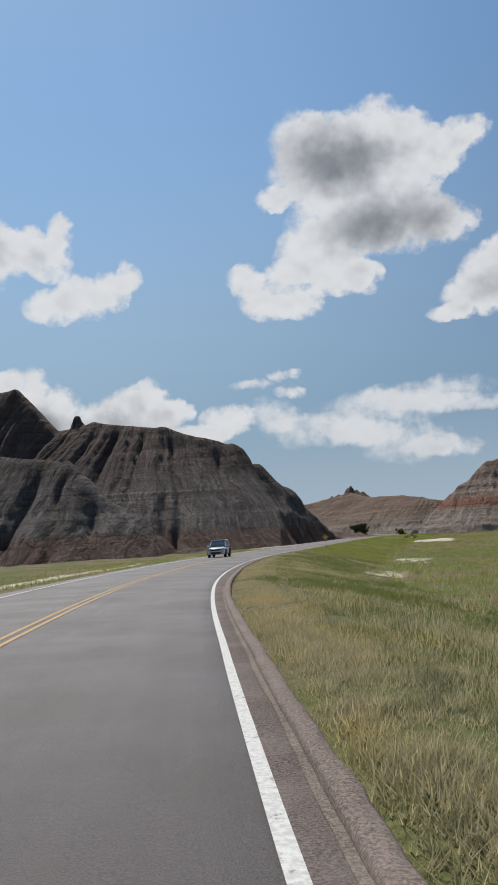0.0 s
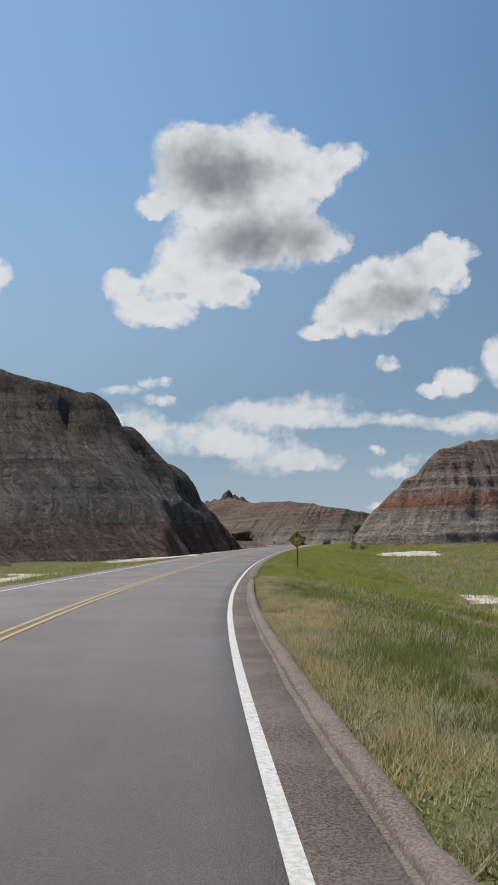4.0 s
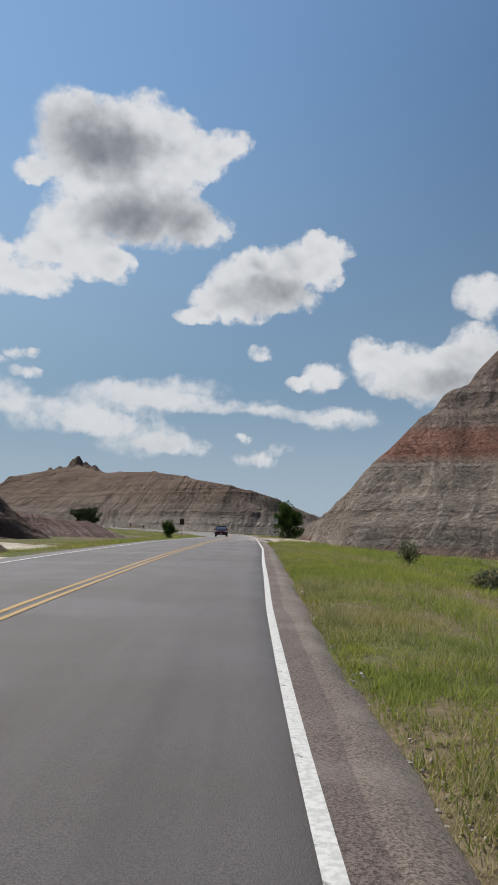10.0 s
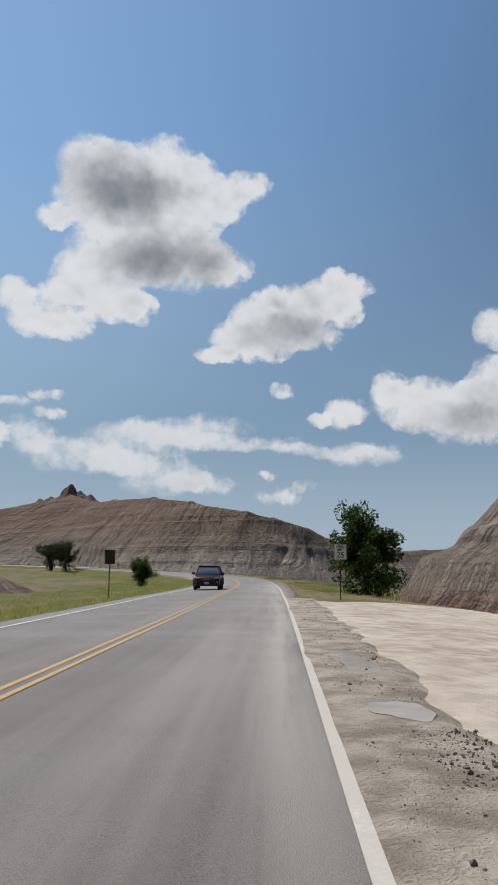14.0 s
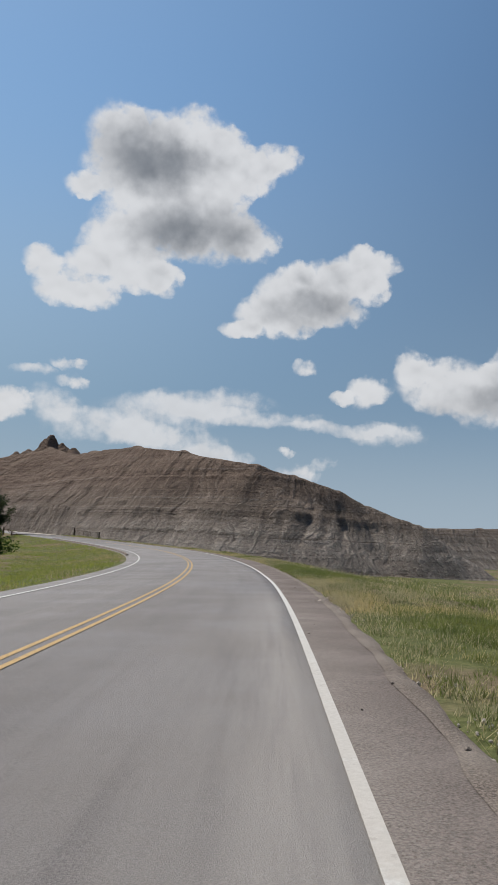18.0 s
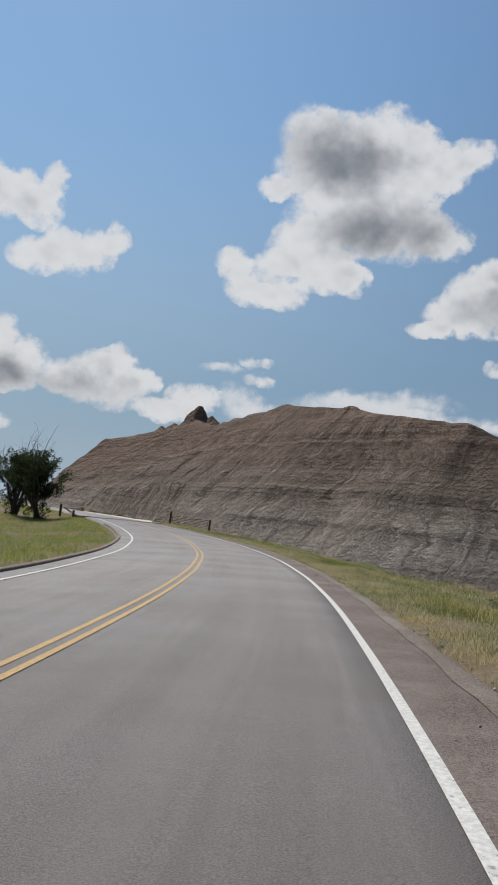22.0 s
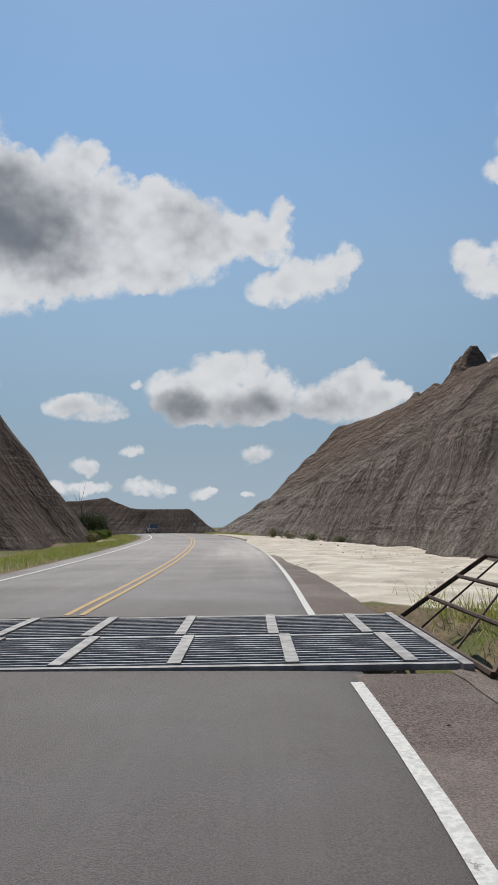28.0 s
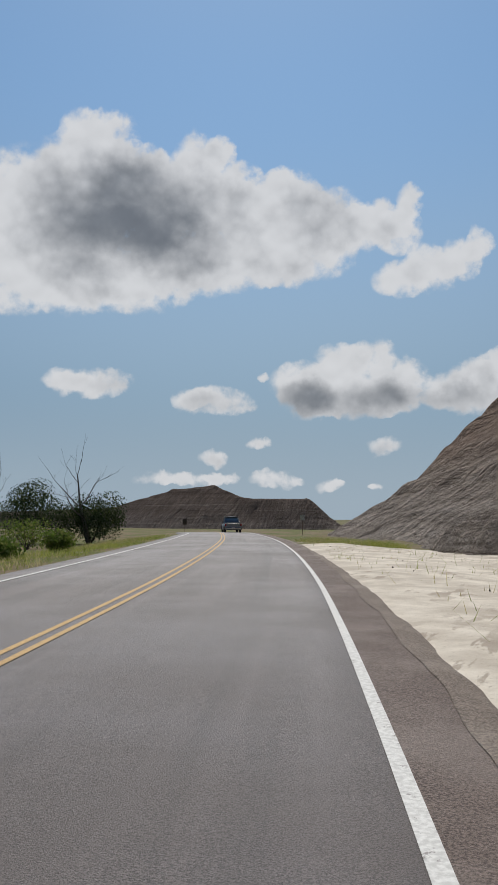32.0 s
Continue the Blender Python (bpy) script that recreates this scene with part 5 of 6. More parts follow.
def warning_sign(x, y, turn, height):
    z = ground_z(x, y)
    s = thing("warning_sign", (x, y, z), turn, "yellow diamond warning sign on a thin steel post", "road sign")
    sign_post(s, height + 0.3)
    rot = Matrix.Rotation(radians(45), 4, "Y")
    pl = part("plate", boxed((0, 0, height), (0.76, 0.012, 0.76), rot, 0.004), SIGN_YELLOW, s)
    for dx, dz in ((0, 0.35), (0.35, 0), (0, -0.35), (-0.35, 0)):
        a = rot @ Vector((dx, 0, dz))
        part("border", boxed((a.x, -0.008, height + a.z), (0.70 if dx == 0 else 0.016, 0.004, 0.70 if dz == 0 else 0.016), rot), SIGN_BLACK, pl)
    part("arrow_stem", boxed((0, -0.008, height + 0.24), (0.06, 0.004, 0.12)), SIGN_BLACK, pl)
    ah = bmesh.new()
    vs = [ah.verts.new(p) for p in ((-0.1, -0.010, height + 0.28), (0.1, -0.010, height + 0.28), (0, -0.010, height + 0.40))]
    ah.faces.new(vs)
    part("arrow_head", ah, SIGN_BLACK, pl)
    pn = part("panel", boxed((0, -0.010, height - 0.06), (0.30, 0.006, 0.38), None, 0.002), SIGN_WHITE, pl, "small white speed panel")
    lettering("25", 0.20, pn, (0, -0.016, height - 0.12), SIGN_BLACK)
    return s


def speed_sign(x, y, turn, height):
    z = ground_z(x, y)
    s = thing("speed_limit_sign", (x, y, z), turn, "white rectangular speed limit sign on a steel post", "road sign")
    sign_post(s, height + 0.35)
    pl = part("plate", boxed((0, 0, height), (0.61, 0.012, 0.76), None, 0.006), SIGN_WHITE, s)
    for c, sz in (((0, height + 0.355), (0.57, 0.014)), ((0, height - 0.355), (0.57, 0.014)), ((0.28, height), (0.014, 0.71)), ((-0.28, height), (0.014, 0.71))):
        part("border", boxed((c[0], -0.008, c[1]), (sz[0], 0.004, sz[1])), SIGN_BLACK, pl)
    lettering("SPEED", 0.15, pl, (0, -0.010, height + 0.25), SIGN_BLACK)
    lettering("LIMIT", 0.15, pl, (0, -0.010, height + 0.10), SIGN_BLACK)
    lettering("25", 0.40, pl, (0, -0.010, height - 0.16), SIGN_BLACK)
    return s


def back_sign(x, y, turn, height, w=0.65, h=0.9):
    z = ground_z(x, y)
    s = thing("sign_from_behind", (x, y, z), turn, "back of a sign on a post, coloured dark for its shade", "road sign")
    sign_post(s, height + h / 2)
    part("plate", boxed((0, 0.06, height), (w, 0.015, h), None, 0.006), SIGN_BACK, s)
    part("brace", boxed((0, 0.045, height + h * 0.25), (w * 0.9, 0.02, 0.04), None, 0.004), SIGN_BACK, s)
    part("brace", boxed((0, 0.045, height - h * 0.25), (w * 0.9, 0.02, 0.04), None, 0.004), SIGN_BACK, s)
    return s


warning_sign(11.7, 126.0, -14, 0.75 - ground_z(11.7, 126.0))
speed_sign(64.0, 289.6, -19, 1.25 - ground_z(64.0, 289.6))
back_sign(54.6, 304.2, -17, 0.95 - ground_z(54.6, 304.2))
back_sign(-10.5, 679.2, 20, -0.4 - ground_z(-10.5, 679.2), 0.8, 1.0)
speed_sign(22.0, 655.0, 20, 0.3 - ground_z(22.0, 655.0))


# ---- trees and shrubs ----
def leaf_cloud(name, centres, radii, count, size, mat, parent, seed, flat=1.0, label=""):
    rng = np.random.default_rng(seed)
    c, r = np.array(centres), np.array(radii)
    k = rng.choice(len(c), count, p=r ** 2 / (r ** 2).sum())
    d = rng.normal(0, 1, (count, 3))
    d /= np.linalg.norm(d, axis=1)[:, None]
    p = c[k] + d * (r[k] * rng.uniform(0.25, 1.05, count) ** 0.6)[:, None] * np.array((1, 1, flat))
    a = rng.normal(0, 1, (count, 3))
    a /= np.linalg.norm(a, axis=1)[:, None]
    b = np.cross(a, rng.normal(0, 1, (count, 3)))
    b /= np.linalg.norm(b, axis=1)[:, None] + 1e-9
    sz = (size * rng.uniform(0.6, 1.4, count))[:, None]
    v = np.stack([p - a * sz, p + b * sz * 0.55, p + a * sz, p - b * sz * 0.55], 1).reshape(-1, 3)
    me = bpy.data.meshes.new(name)
    me.from_pydata(v.tolist(), [], np.arange(4 * count).reshape(-1, 4).tolist())
    at = me.attributes.new("dry", "FLOAT", "POINT")
    at.data.foreach_set("value", np.repeat(rng.uniform(0, 0.7, count), 4).astype(np.float32))
    me.materials.append(mat)
    ob = new(name, me)
    ob.parent = parent
    if label:
        ob["label"] = label
    return ob


def grow(bm, rng, p, d, length, r, level, tips, spread=0.6):
    pts, rad = [p], [r]
    for i in range(4):
        d = (d + Vector(rng.normal(0, 0.14, 3)) + Vector((0, 0, 0.06))).normalized()
        p = p + d * length / 4
        pts.append(p)
        rad.append(r * (1 - 0.13 * (i + 1)))
    tube(bm, pts, rad, 6 if level < 2 else 4)
    if level >= 1:
        tips.append(p)
        tips.append(pts[2])
    if level >= 3:
        return
    for k in range(3 if level else 4):
        u = rng.integers(2, 5) if k else 4
        a = rng.uniform(0, 6.28)
        side = Vector((math.cos(a), math.sin(a), rng.uniform(-0.05, 0.55))).normalized()
        turn = spread if k else spread * 0.35
        grow(bm, rng, pts[u], (d * (1 - turn) + side * turn).normalized(), length * (rng.uniform(0.5, 0.72) if k else 0.78), rad[u] * (0.55 if k else 0.8), level + 1, tips, spread)


def tree(x, y, height, seed, label, mat=LEAF, leaves=5000, size=0.09, clump=0.75, bark=BARK, bare=0.0, full=0, wide=0.3, spread=0.58, stems=2, skirt=1):
    rng = np.random.default_rng(seed)
    t = thing("tree", (x, y, ground_z(x, y) - 0.1), 0, label, "tree")
    tips, bm = [], bmesh.new()
    for k in range(stems if leaves else 1):
        a = rng.uniform(0, 6.28)
        grow(bm, rng, Vector((k * 0.15, 0, 0)), Vector((math.cos(a) * 0.22, math.sin(a) * 0.22, 1)).normalized(), height * 0.34, height * 0.024, 0, tips, spread)
    part("trunk", bm, bark, t)
    if leaves:
        c = [tuple(q) for q in tips if q.z < height * (1 - bare)]
        for _ in range(full):
            d = Vector(rng.normal(0, 1, 3)).normalized() * rng.uniform(0.35, 1.0)
            c.append((d.x * height * wide, d.y * height * wide, height * 0.38 + d.z * height * 0.34))
        for _ in range(full * skirt // 3):
            a, q = rng.uniform(0, 6.28), rng.uniform(0.15, 0.75)
            c.append((math.cos(a) * height * wide * q, math.sin(a) * height * wide * q, height * rng.uniform(0.02, 0.3)))
        leaf_cloud("crown", c, rng.uniform(0.55, 1.2, len(c)) * clump, leaves, size, mat, t, seed + 1)
    return t


def shrub(x, y, height, width, seed, label, mat=LEAF, leaves=2600, size=0.07):
    rng = np.random.default_rng(seed)
    t = thing("shrub", (x, y, ground_z(x, y) - 0.08), 0, label, "shrub")
    bm, c = bmesh.new(), []
    for k in range(9):
        a, l = rng.uniform(0, 6.28), rng.uniform(0.15, 1.0)
        e = Vector((math.cos(a) * width / 2 * l * 0.75, math.sin(a) * width / 2 * l * 0.75, height * rng.uniform(0.35, 0.85) * (1.1 - 0.4 * l)))
        tube(bm, [Vector((0, 0, 0)), e * 0.5 + Vector((0, 0, 0.1)), e], [0.04, 0.025, 0.01], 5)
        c.append(tuple(e))
    part("stems", bm, BARK, t)
    leaf_cloud("foliage", c, rng.uniform(0.22, 0.36, 9) * width, leaves, size, mat, t, seed + 1, min(1.0, height / width))
    return t


tree(69.2, 297.6, 6.6, 11, "leafy dark green cottonwood tree in grass by the road", LEAF, 15000, 0.095, 0.5, full=44, wide=0.42)
tree(67.5, 480.5, 12.5, 23, "tall cottonwood with dead bare top branches", LEAF_DARK, 20000, 0.10, 0.5, bare=0.36, full=16, wide=0.22, stems=4, skirt=4)
tree(63.5, 485.5, 12.0, 29, "cottonwood with dead bare top branches", LEAF_DARK, 20000, 0.10, 0.55, bare=0.4, full=16, wide=0.24, stems=4, skirt=4)
tree(67.6, 367, 4.4, 53, "small bushy green tree leafy down to the grass", LEAF, 12000, 0.085, 0.42, full=14, wide=0.34, stems=4, skirt=4)
tree(21.5, 602.0, 10.5, 37, "bare dead tree with twisted grey branches", LEAF, 0, bark=DEADWOOD, spread=0.62)
tree(13.5, 599.0, 9.0, 41, "slender bare dead tree", LEAF, 0, bark=DEADWOOD, spread=0.4)
for i, (x, y, h, w, m_, lab) in enumerate(((21.5, 602, 5.2, 5.6, LEAF_DARK, "dark green juniper bush below a dead tree"), (17.0, 600, 5.4, 6.0, LEAF_DARK, "dark green juniper bush on grass"), (23.5, 591, 2.8, 4.2, LEAF_PALE, "bright green leafy bush"), (17.0, 590.5, 6.4, 6.0, LEAF, "dense green bush beside dead trees"),
                                              (29.0, 588.0, 1.5, 2.0, LEAF_PALE, "low bright green bush on grass"), (35.5, 578.5, 1.4, 2.2, LEAF_PALE, "low bright green bush on grass"), (38.5, 570.5, 1.6, 1.8, LEAF_PALE, "green bush at the foot of the hill"), (43.0, 559.0, 1.2, 2.0, SAGE, "grey-green sage bush on clay"), (70.6, 298.6, 2.4, 3.8, LEAF, "low green bush under a tree"))):
    shrub(x, y, h, w, 60 + i, lab, m_, 9000 if h > 3 else 1800, 0.085)
for i, (s_, l_) in enumerate(((214, 8.0), (218, 9.5), (226, 7.5), (262, 9.5), (298, 10.0), (303, 8.5), (520, 13.0), (526, 11.5), (545, 10.5), (560, 9.5), (430, 10), (452, 12), (566, 8), (573, 7), (580, 6.5))):
    q = road_at(s_, l_)
    shrub(q.x, q.y, 0.7 + 0.25 * (i % 3), 1.3 + 0.3 * (i % 2), 90 + i, "small grey-green sage bush on the verge", SAGE, 700, 0.06)


# ---- cattle guard, gate and fence ----
def cattle_guard():
    o = road_at(502.7, 0, 0.035)
    c = thing("cattle_guard", o, road_turn(502.7), "steel cattle guard of parallel rails across the road", "cattle guard")
    x0, x1, y0, y1 = -8.1, 1.66, -2.05, 2.05
    xm, wid = (x0 + x1) / 2, x1 - x0
    bars = bmesh.new()
    tube(bars, [(x0, 0, 0), (x1, 0, 0)], [0.032, 0.032], 6)
    me = bpy.data.meshes.new("rail")
    bars.to_mesh(me)
    bars.free()
    me.materials.append(STEEL)
    for row in (0, 1):
        for k in range(13):
            ob = new("rail", me)
            ob.parent = c
            ob.matrix_basis = Matrix.Translation((0, y0 + 0.14 + row * 2.16 + k * 0.155, -0.02))
    for y in (y0 - 0.02, 0.0, y1 + 0.02):
        part("edge_plate", boxed((xm, y, -0.02), (wid, 0.10, 0.06), None, 0.008), STEEL, c, "flat steel edge plate")
    for row, first in ((0, 1.24), (1, 1.12)):
        for k in range(9):
            if first - k * 1.1 > x0 + 0.2:
                part("cross_plate", boxed((first - k * 1.1, -1.03 + row * 2.06, 0.02), (0.13, 1.98, 0.02), None, 0.004), STEEL, c, "flat steel cross plate")
    part("end_beam", boxed((x1 + 0.06, 0, -0.04), (0.10, 4.4, 0.12), None, 0.01), STEEL, c, "steel end beam")
    part("end_beam", boxed((x0 - 0.06, 0, -0.04), (0.10, 4.4, 0.12), None, 0.01), STEEL, c, "steel end beam")
    for y in (y0 - 0.14, y1 + 0.14):
        part("abutment", boxed((xm, y, -0.60), (wid + 0.3, 0.16, 0.98), None, 0.01), CONCRETE, c, "concrete pit wall")
    for k in range(5):
        part("stringer", boxed((x0 + 0.8 + k * 2.0, 0, -0.17), (0.14, 4.2, 0.2), None, 0.01), RUST, c)
    return c


def wing(loc, turn, flip, label):
    """A leaning frame of angle iron between a cattle guard and its post."""
    w = thing("guard_wing", loc, turn, label, "fence wing")
    f = flip
    a, b, c_, d = Vector((0, -2.3, 0.0)), Vector((0, 2.2, 0.0)), Vector((f * 1.3, 2.3, 0.85)), Vector((f * 1.3, 0.0, 0.85))
    for p, q in ((a, b), (b, c_), (a, d), (d, c_)):
        part("frame_bar", pipe(p, q, 0.035, 6), RUST, w)
    for u in (0.33, 0.66):
        part("cross_bar", pipe(a.lerp(d, u), b.lerp(c_, u), 0.028, 6), RUST, w)
    for u in (0.3, 0.7):
        part("rod", pipe(a.lerp(b, u), d.lerp(c_, u), 0.014, 5), RUST, w)


def wood_post(x, y, h, r=0.13, label="square weathered wooden fence post"):
    z = ground_z(x, y)
    p = thing("fence_post", (x, y, z), random.uniform(-8, 8), label, "fence post")
    part("timber", boxed((0, 0, h / 2 - 0.2), (r * 2, r * 2, h + 0.4), Matrix.Rotation(0.02, 4, "Y"), 0.02), OLDWOOD, p)
    return p


def gate(p0, p1, h):
    d = Vector(p1) - Vector(p0)
    L = math.hypot(d.x, d.y)
    g = thing("field_gate", p0, math.degrees(math.atan2(d.y, d.x)), "closed brown tubular steel field gate of five bars", "gate")
    z = d.z
    for k in range(6):
        part("gate_bar", pipe((0.12, 0, 0.22 + k * h / 5), (L - 0.12, 0, z + 0.22 + k * h / 5), 0.024), RUST, g)
    for u in (0.12, L * 0.36, L * 0.66, L - 0.12):
        part("upright", pipe((u, 0, 0.22 + z * u / L), (u, 0, 0.22 + h + z * u / L), 0.024), RUST, g)
    for k in (1, 4):
        part("hinge", boxed((0.06, 0, 0.22 + k * h / 5), (0.12, 0.05, 0.05), None, 0.01), RUST, g)
    part("latch", boxed((L - 0.06, 0, z + 0.8), (0.12, 0.05, 0.05), None, 0.01), RUST, g)


cattle_guard()
pr, pl_ = road_at(502.5, 1.85), road_at(502.5, -8.3)
wing(pr, road_turn(502.5), 1, "leaning rusty angle-iron wing at the cattle guard")
wing(pl_, road_turn(502.5), -1, "leaning rusty angle-iron wing at the cattle guard")
G0, G1 = (83.0, 490.2), (88.2, 491.2)
wood_post(*G0, 1.75)
wood_post(*G1, 1.5)
gate((G0[0] + 0.15, G0[1], ground_z(*G0) + 0.05), (G1[0] - 0.15, G1[1], ground_z(*G1) + 0.15), 1.0)
for x, y in ((70.6, 488.6), (69.0, 488.2)):
    wood_post(x, y, 1.6)
for k in range(5):
    x, y = 90.5 + k * 2.4, 491.0 - k * 0.6
    z = ground_z(x, y)
    t_ = thing("wire_fence_post", (x, y, z), 0, "thin steel wire-fence post", "fence post", "wire fence posts by the gate")
    part("stake", boxed((0, 0, 0.5), (0.04, 0.04, 1.5), None, 0.008), RUST, t_)
for k in range(4):
    wire = tube(bmesh.new(), [(88.3, 491.2, ground_z(88.3, 491.2) + 0.35 + 0.27 * k), (90.5, 491.0, ground_z(90.5, 491.0) + 0.35 + 0.27 * k), (95.3, 489.8, ground_z(95.3, 489.8) + 0.35 + 0.27 * k), (100.1, 488.6, ground_z(100.1, 488.6) + 0.35 + 0.27 * k)], [0.006] * 4, 4)
    tagged(part("fence_wire", wire, RUST), "thin rusty fence wire", "fence wire", "fence wires by the gate")


# ---- mud and puddles ----
def puddle(s, lat, a, b, seed):
    p = road_at(s, lat)
    bm = bmesh.new()
    rng = random.Random(seed)
    ph = [rng.uniform(0, 6.28) for _ in range(4)]
    vs = []
    for k in range(40):
        t = k * 6.28319 / 40
        r = 1 + 0.16 * math.sin(2 * t + ph[0]) + 0.10 * math.sin(3 * t + ph[1]) + 0.06 * math.sin(7 * t + ph[2])
        vs.append((math.cos(t) * a * r, math.sin(t) * b * r))
    top = [bm.verts.new((x, y, 0.0)) for x, y in vs]
    low = [bm.verts.new((x * 0.9, y * 0.9, -0.08)) for x, y in vs]
    bm.faces.new(top)
    for k in range(40):
        bm.faces.new((top[k], low[k], low[(k + 1) % 40], top[(k + 1) % 40]))
    ob = part("puddle", bm, WATER)
    ob.matrix_world = Matrix.Translation((p.x, p.y, p.z + 0.029)) @ Matrix.Rotation(radians(road_turn(s)), 4, "Z")
    tagged(ob, "shallow puddle of pale muddy water on washed clay", "puddle", "puddles on the clay")


for i, (s_, l_, a_, b_) in enumerate(((271.0, 1.36, 0.27, 1.3), (267.0, 1.40, 0.28, 0.55))):
    puddle(s_, l_, a_, b_, 300 + i)


def clods(name, s0, s1, l0, l1, count, size, mat, label, seed, up=0.0):
    """Loose lumps strewn on the ground, as one object."""
    rng = np.random.default_rng(seed)
    ico = bmesh.new()
    bmesh.ops.create_icosphere(ico, subdivisions=1, radius=1.0)
    bv = np.array([v.co[:] for v in ico.verts])
    bf = np.array([[v.index for v in f.verts] for f in ico.faces])
    ico.free()
    s, lat = rng.uniform(s0, s1, count), rng.uniform(l0, l1, count)
    px = np.interp(s, RS, RP[:, 0]) + np.interp(s, RS, RN[:, 0]) * lat
    py = np.interp(s, RS, RP[:, 1]) + np.interp(s, RS, RN[:, 1]) * lat
    keep = fbm(px / 1.2, py / 1.2, seed, 3) > -0.05
    px, py, s, lat = px[keep], py[keep], s[keep], lat[keep]
    n = len(px)
    pz = ground_height(px, py)[0]
    if up:
        pz = np.interp(s, RS, RP[:, 2]) + bank(s) * lat + up
    sz = size * rng.lognormal(0, 0.55, n)
    v = bv[None] * (sz[:, None, None] * rng.uniform(0.6, 1.3, (n, 1, 3)))
    v = v * (1 + rng.normal(0, 0.16, (n, len(bv), 1)))
    v += np.stack([px, py, pz + sz * 0.25], 1)[:, None]
    f = (bf[None] + (np.arange(n) * len(bv))[:, None, None]).reshape(-1, 3)
    me = bpy.data.meshes.new(name)
    me.from_pydata(v.reshape(-1, 3).tolist(), [], f.tolist())
    me.materials.append(mat)
    tagged(new(name, me), label, name.replace("_", " "), kind="stuff")


clods("mud_clods", 252, 300, 0.85, 1.9, 3000, 0.005, MUD, "dark broken mud clods along the road edge", 401, 0.02)
clods("mud_clods", 256, 266, 1.3, 1.9, 2600, 0.006, MUD, "dark wet churned mud beside the puddles", 402, 0.018)
clods("pebbles", 112, 250, 0.85, 1.45, 12000, 0.008, PEBBLE, "loose pebbles along the road edge", 403)
clods("pebbles", 300, 500, 1.25, 2.1, 14000, 0.009, PEBBLE, "loose pebbles along the road edge", 404)
clods("pebbles", 300, 500, 0.75, 1.5, 160, 0.010, GRAVEL, "few stones lying on the shoulder", 405, 0.002)
clods("stones", 508, 600, 2.5, 16, 500, 0.02, GRAVEL, "scattered stones on pale washed clay", 406)
clods("pebbles", -2, 112, 0.7, 0.95, 1200, 0.012, GRAVEL, "grit gathered along the kerb", 407, 0.0)

# ---- grass ----


def grass(name, s0, s1, l0, l1, per_m2, height, width, label, seed, dry=0.3, drynear=0.0, mat=None):
    """Blades strewn over a stretch of verge, in clumps."""
    rng = np.random.default_rng(seed)
    n = int((s1 - s0) * abs(l1 - l0) * per_m2)
    s = rng.uniform(s0, s1, n)
    lat = rng.uniform(l0, l1, n)
    px = np.interp(s, RS, RP[:, 0]) + np.interp(s, RS, RN[:, 0]) * lat
    py = np.interp(s, RS, RP[:, 1]) + np.interp(s, RS, RN[:, 1]) * lat
    clump = fbm(px / 0.55, py / 0.55, seed, 3) + fbm(px / 3, py / 3, seed + 5, 3) * 0.8
    soft = sstep(np.minimum(np.abs(lat - l0), 9), 0, 0.5) if l0 > 0 else sstep(np.abs(lat - l1), 0, 0.5)
    keep = (clump + rng.normal(0, 0.15, n) > -0.38) & (rng.uniform(0, 1, n) < 0.35 + 0.65 * soft)
    keep &= (lat < 0) | (lat > shoulder_edge(s) + 0.12 + rng.exponential(0.05, n))
    keep &= sand_mask(px, py, s, lat) + rng.normal(0, 0.2, n) < 0.55
    s, lat, px, py, clump = s[keep], lat[keep], px[keep], py[keep], clump[keep]
    n = len(px)
    gz, _, _ = ground_height(px, py)
    hgt = height * rng.uniform(0.45, 1.15, n) * (0.75 + 0.9 * np.clip(clump, -0.2, 0.6))
    a = rng.uniform(0, 6.2832, n)
    lean = rng.uniform(0.15, 1.6, n) * hgt
    wx, wy = np.cos(a + 1.57) * width, np.sin(a + 1.57) * width
    base = np.stack([px, py, gz - 0.03], 1)
    tip = base + np.stack([np.cos(a) * lean, np.sin(a) * lean, hgt], 1)
    side = np.stack([wx, wy, np.zeros(n)], 1)
    v = np.stack([base - side, base + side, tip], 1).reshape(-1, 3)
    me = bpy.data.meshes.new(name)
    me.vertices.add(3 * n)
    me.vertices.foreach_set("co", v.astype(np.float32).ravel())
    me.loops.add(3 * n)
    me.loops.foreach_set("vertex_index", np.arange(3 * n, dtype=np.int32))
    me.polygons.add(n)
    me.polygons.foreach_set("loop_start", (np.arange(n) * 3).astype(np.int32))
    me.polygons.foreach_set("loop_total", np.full(n, 3, np.int32))
    me.update(calc_edges=True)
    d = np.clip(dry + fbm(px / 5, py / 5, 71, 4) * 0.8 + drynear * np.clip(1 - np.abs(lat - l0) / 1.6, 0, 1), 0, 1)
    at = me.attributes.new("dry", "FLOAT", "POINT")
    at.data.foreach_set("value", np.repeat(d, 3).astype(np.float32))
    me.materials.append(mat or GRASS)
    tagged(new(name, me), label, "grass", kind="stuff")


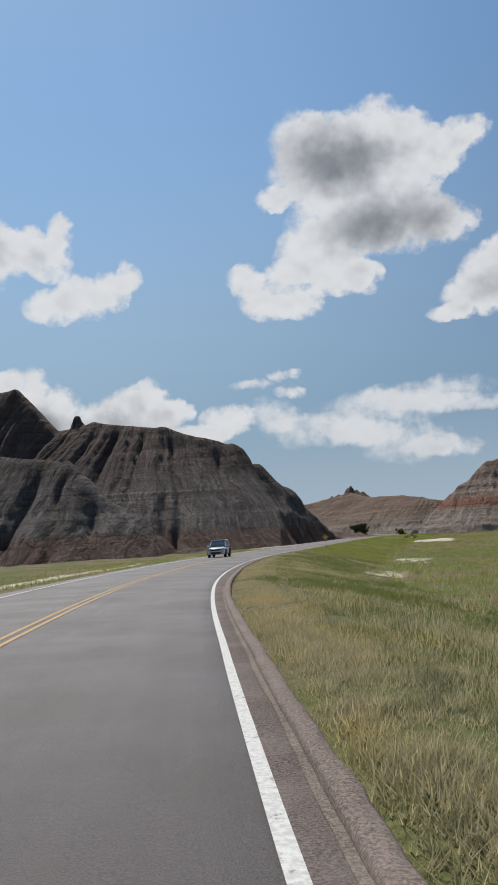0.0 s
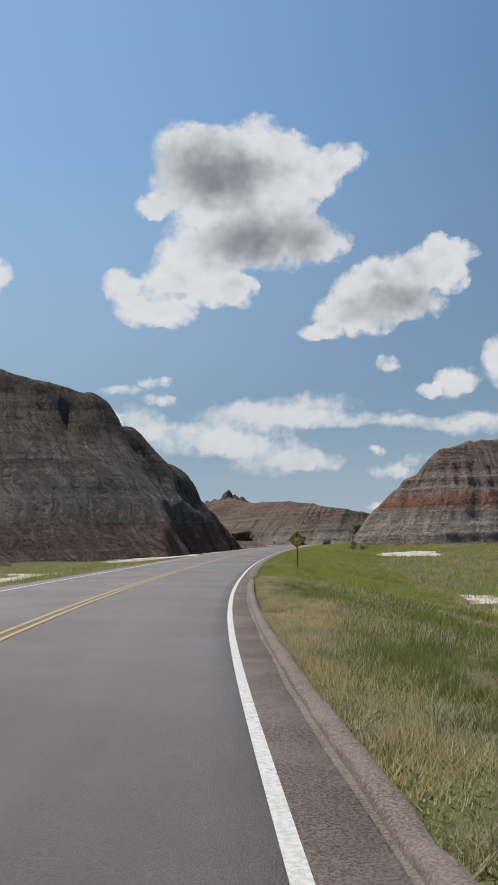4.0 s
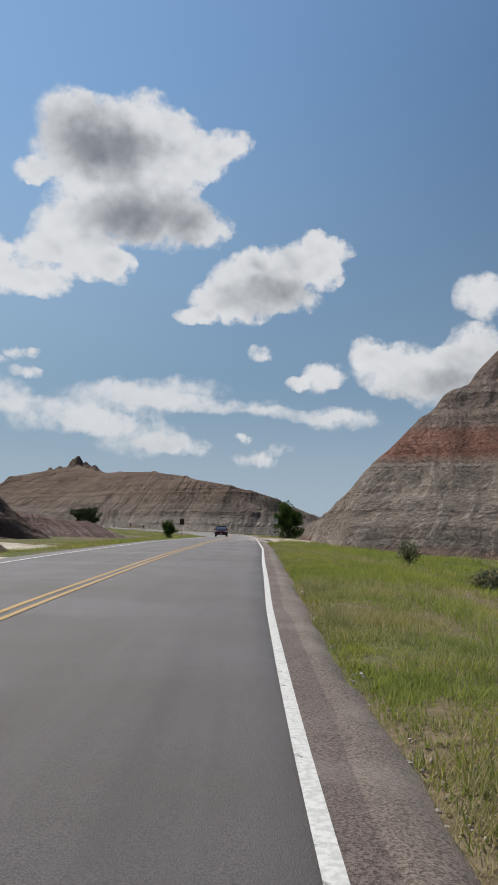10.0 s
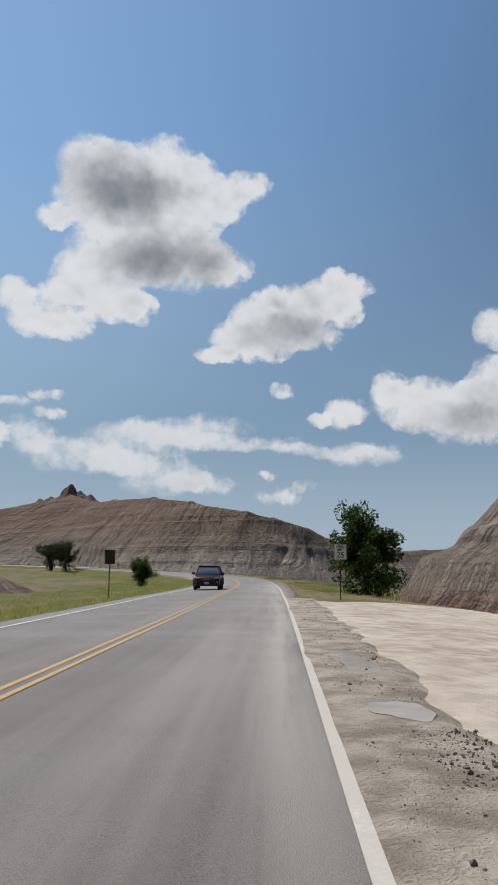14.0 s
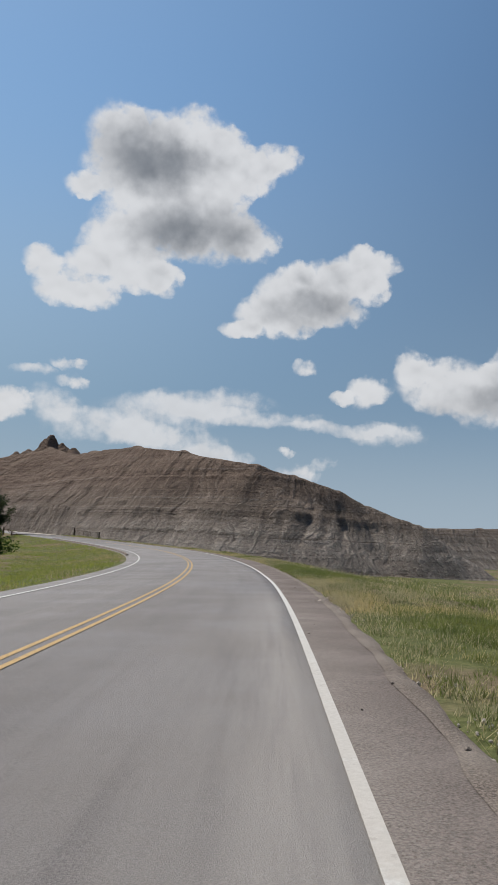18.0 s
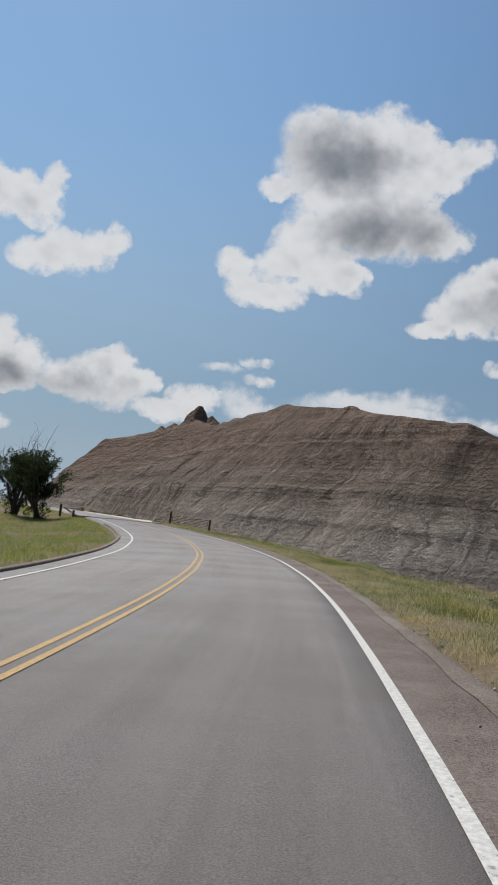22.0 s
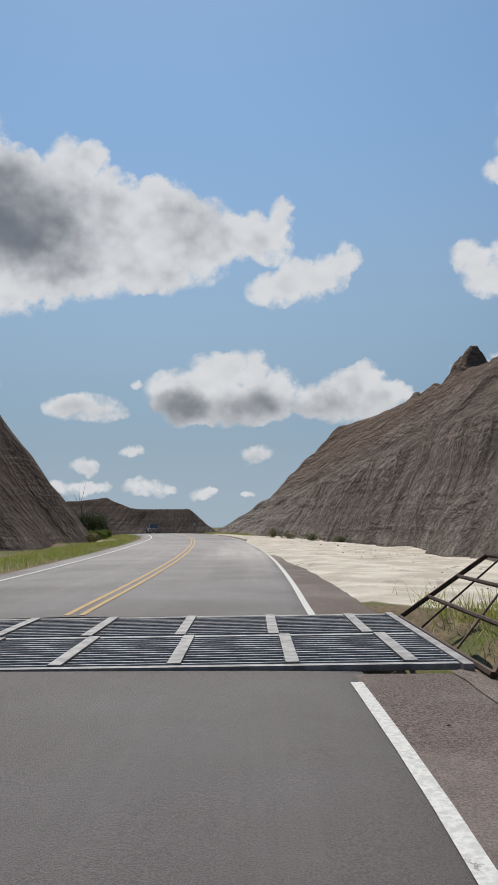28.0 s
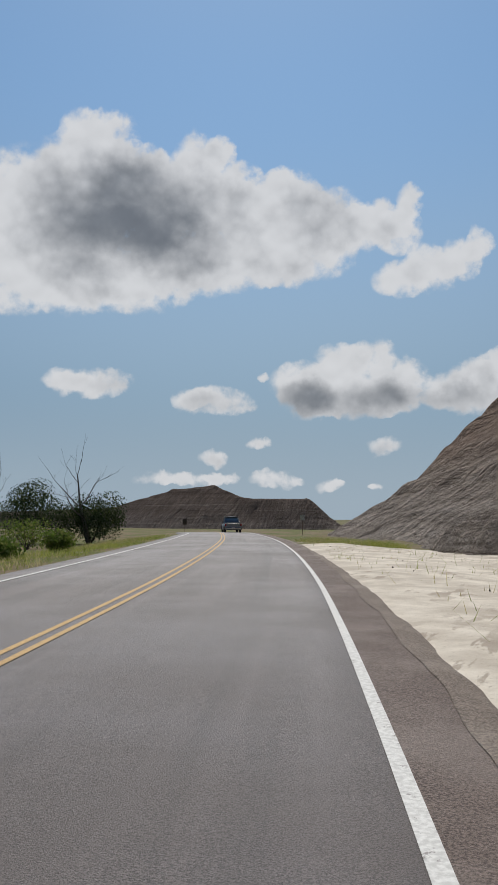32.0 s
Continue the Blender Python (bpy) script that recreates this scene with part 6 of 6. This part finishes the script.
grass("verge_grass", -2, 112, 1.14, 3.2, 1700, 0.16, 0.0055, "tall dry and green grass beyond the kerb", 101, 0.5, 0.8, GRASS_DULL)
grass("verge_grass", -2, 112, 3.2, 5.5, 420, 0.24, 0.007, "green and dry grass beyond the kerb", 113, 0.38, 0, GRASS_DULL)
grass("verge_grass", -2, 118, 5.5, 13, 130, 0.28, 0.012, "green meadow grass below the road", 102, 0.3, 0, GRASS_DULL)
grass("verge_grass", 112, 249, 1.02, 3.2, 1700, 0.16, 0.0055, "lush green grass beside the road", 103, 0.24, 0.2)
grass("verge_grass", 112, 249, 3.2, 5.5, 420, 0.24, 0.007, "lush green grass beside the road", 114, 0.1)
grass("verge_grass", 112, 245, 5.5, 13, 130, 0.28, 0.012, "lush green grass beside the road", 104, 0.08)
grass("verge_grass", 0, 240, 12, 34, 9, 0.5, 0.03, "rough meadow grass", 110, 0.3)
grass("verge_grass", 247, 259, 2.2, 9, 200, 0.34, 0.007, "tall tufts of grass at the edge of washed clay", 111, 0.2)
grass("verge_grass", 300, 499, 1.55, 6, 600, 0.2, 0.006, "dry and green grass beside the road", 105, 0.36, 0.4, GRASS_DULL)
grass("verge_grass", 300, 499, 6, 18, 45, 0.38, 0.013, "green grass on the slope below the road", 106, 0.3, 0, GRASS_DULL)
grass("verge_grass", 498, 509, 2.3, 7, 220, 0.4, 0.007, "tall weeds beside the cattle guard", 112, 0.15)
grass("verge_grass", 0, 150, -20, -8.0, 14, 0.34, 0.016, "green grass across the road", 107, 0.3)
grass("verge_grass", 225, 499, -20, -7.7, 45, 0.28, 0.012, "short green grass inside the bend", 108, 0.25)
grass("verge_grass", 506, 640, -14, -7.8, 40, 0.32, 0.012, "green grass across the road", 109, 0.28)

grass("verge_grass", 300, 480, 18, 60, 7, 0.5, 0.035, "rough brown and green meadow below the bend", 115, 0.45, 0, GRASS_DULL)
grass("verge_grass", 507, 600, 9, 16, 26, 0.3, 0.01, "thin weeds at the foot of the ridge", 116, 0.5)
grass("verge_grass", 566, 612, 1.9, 8, 160, 0.34, 0.009, "green and dry weeds past the washed clay", 117, 0.35)
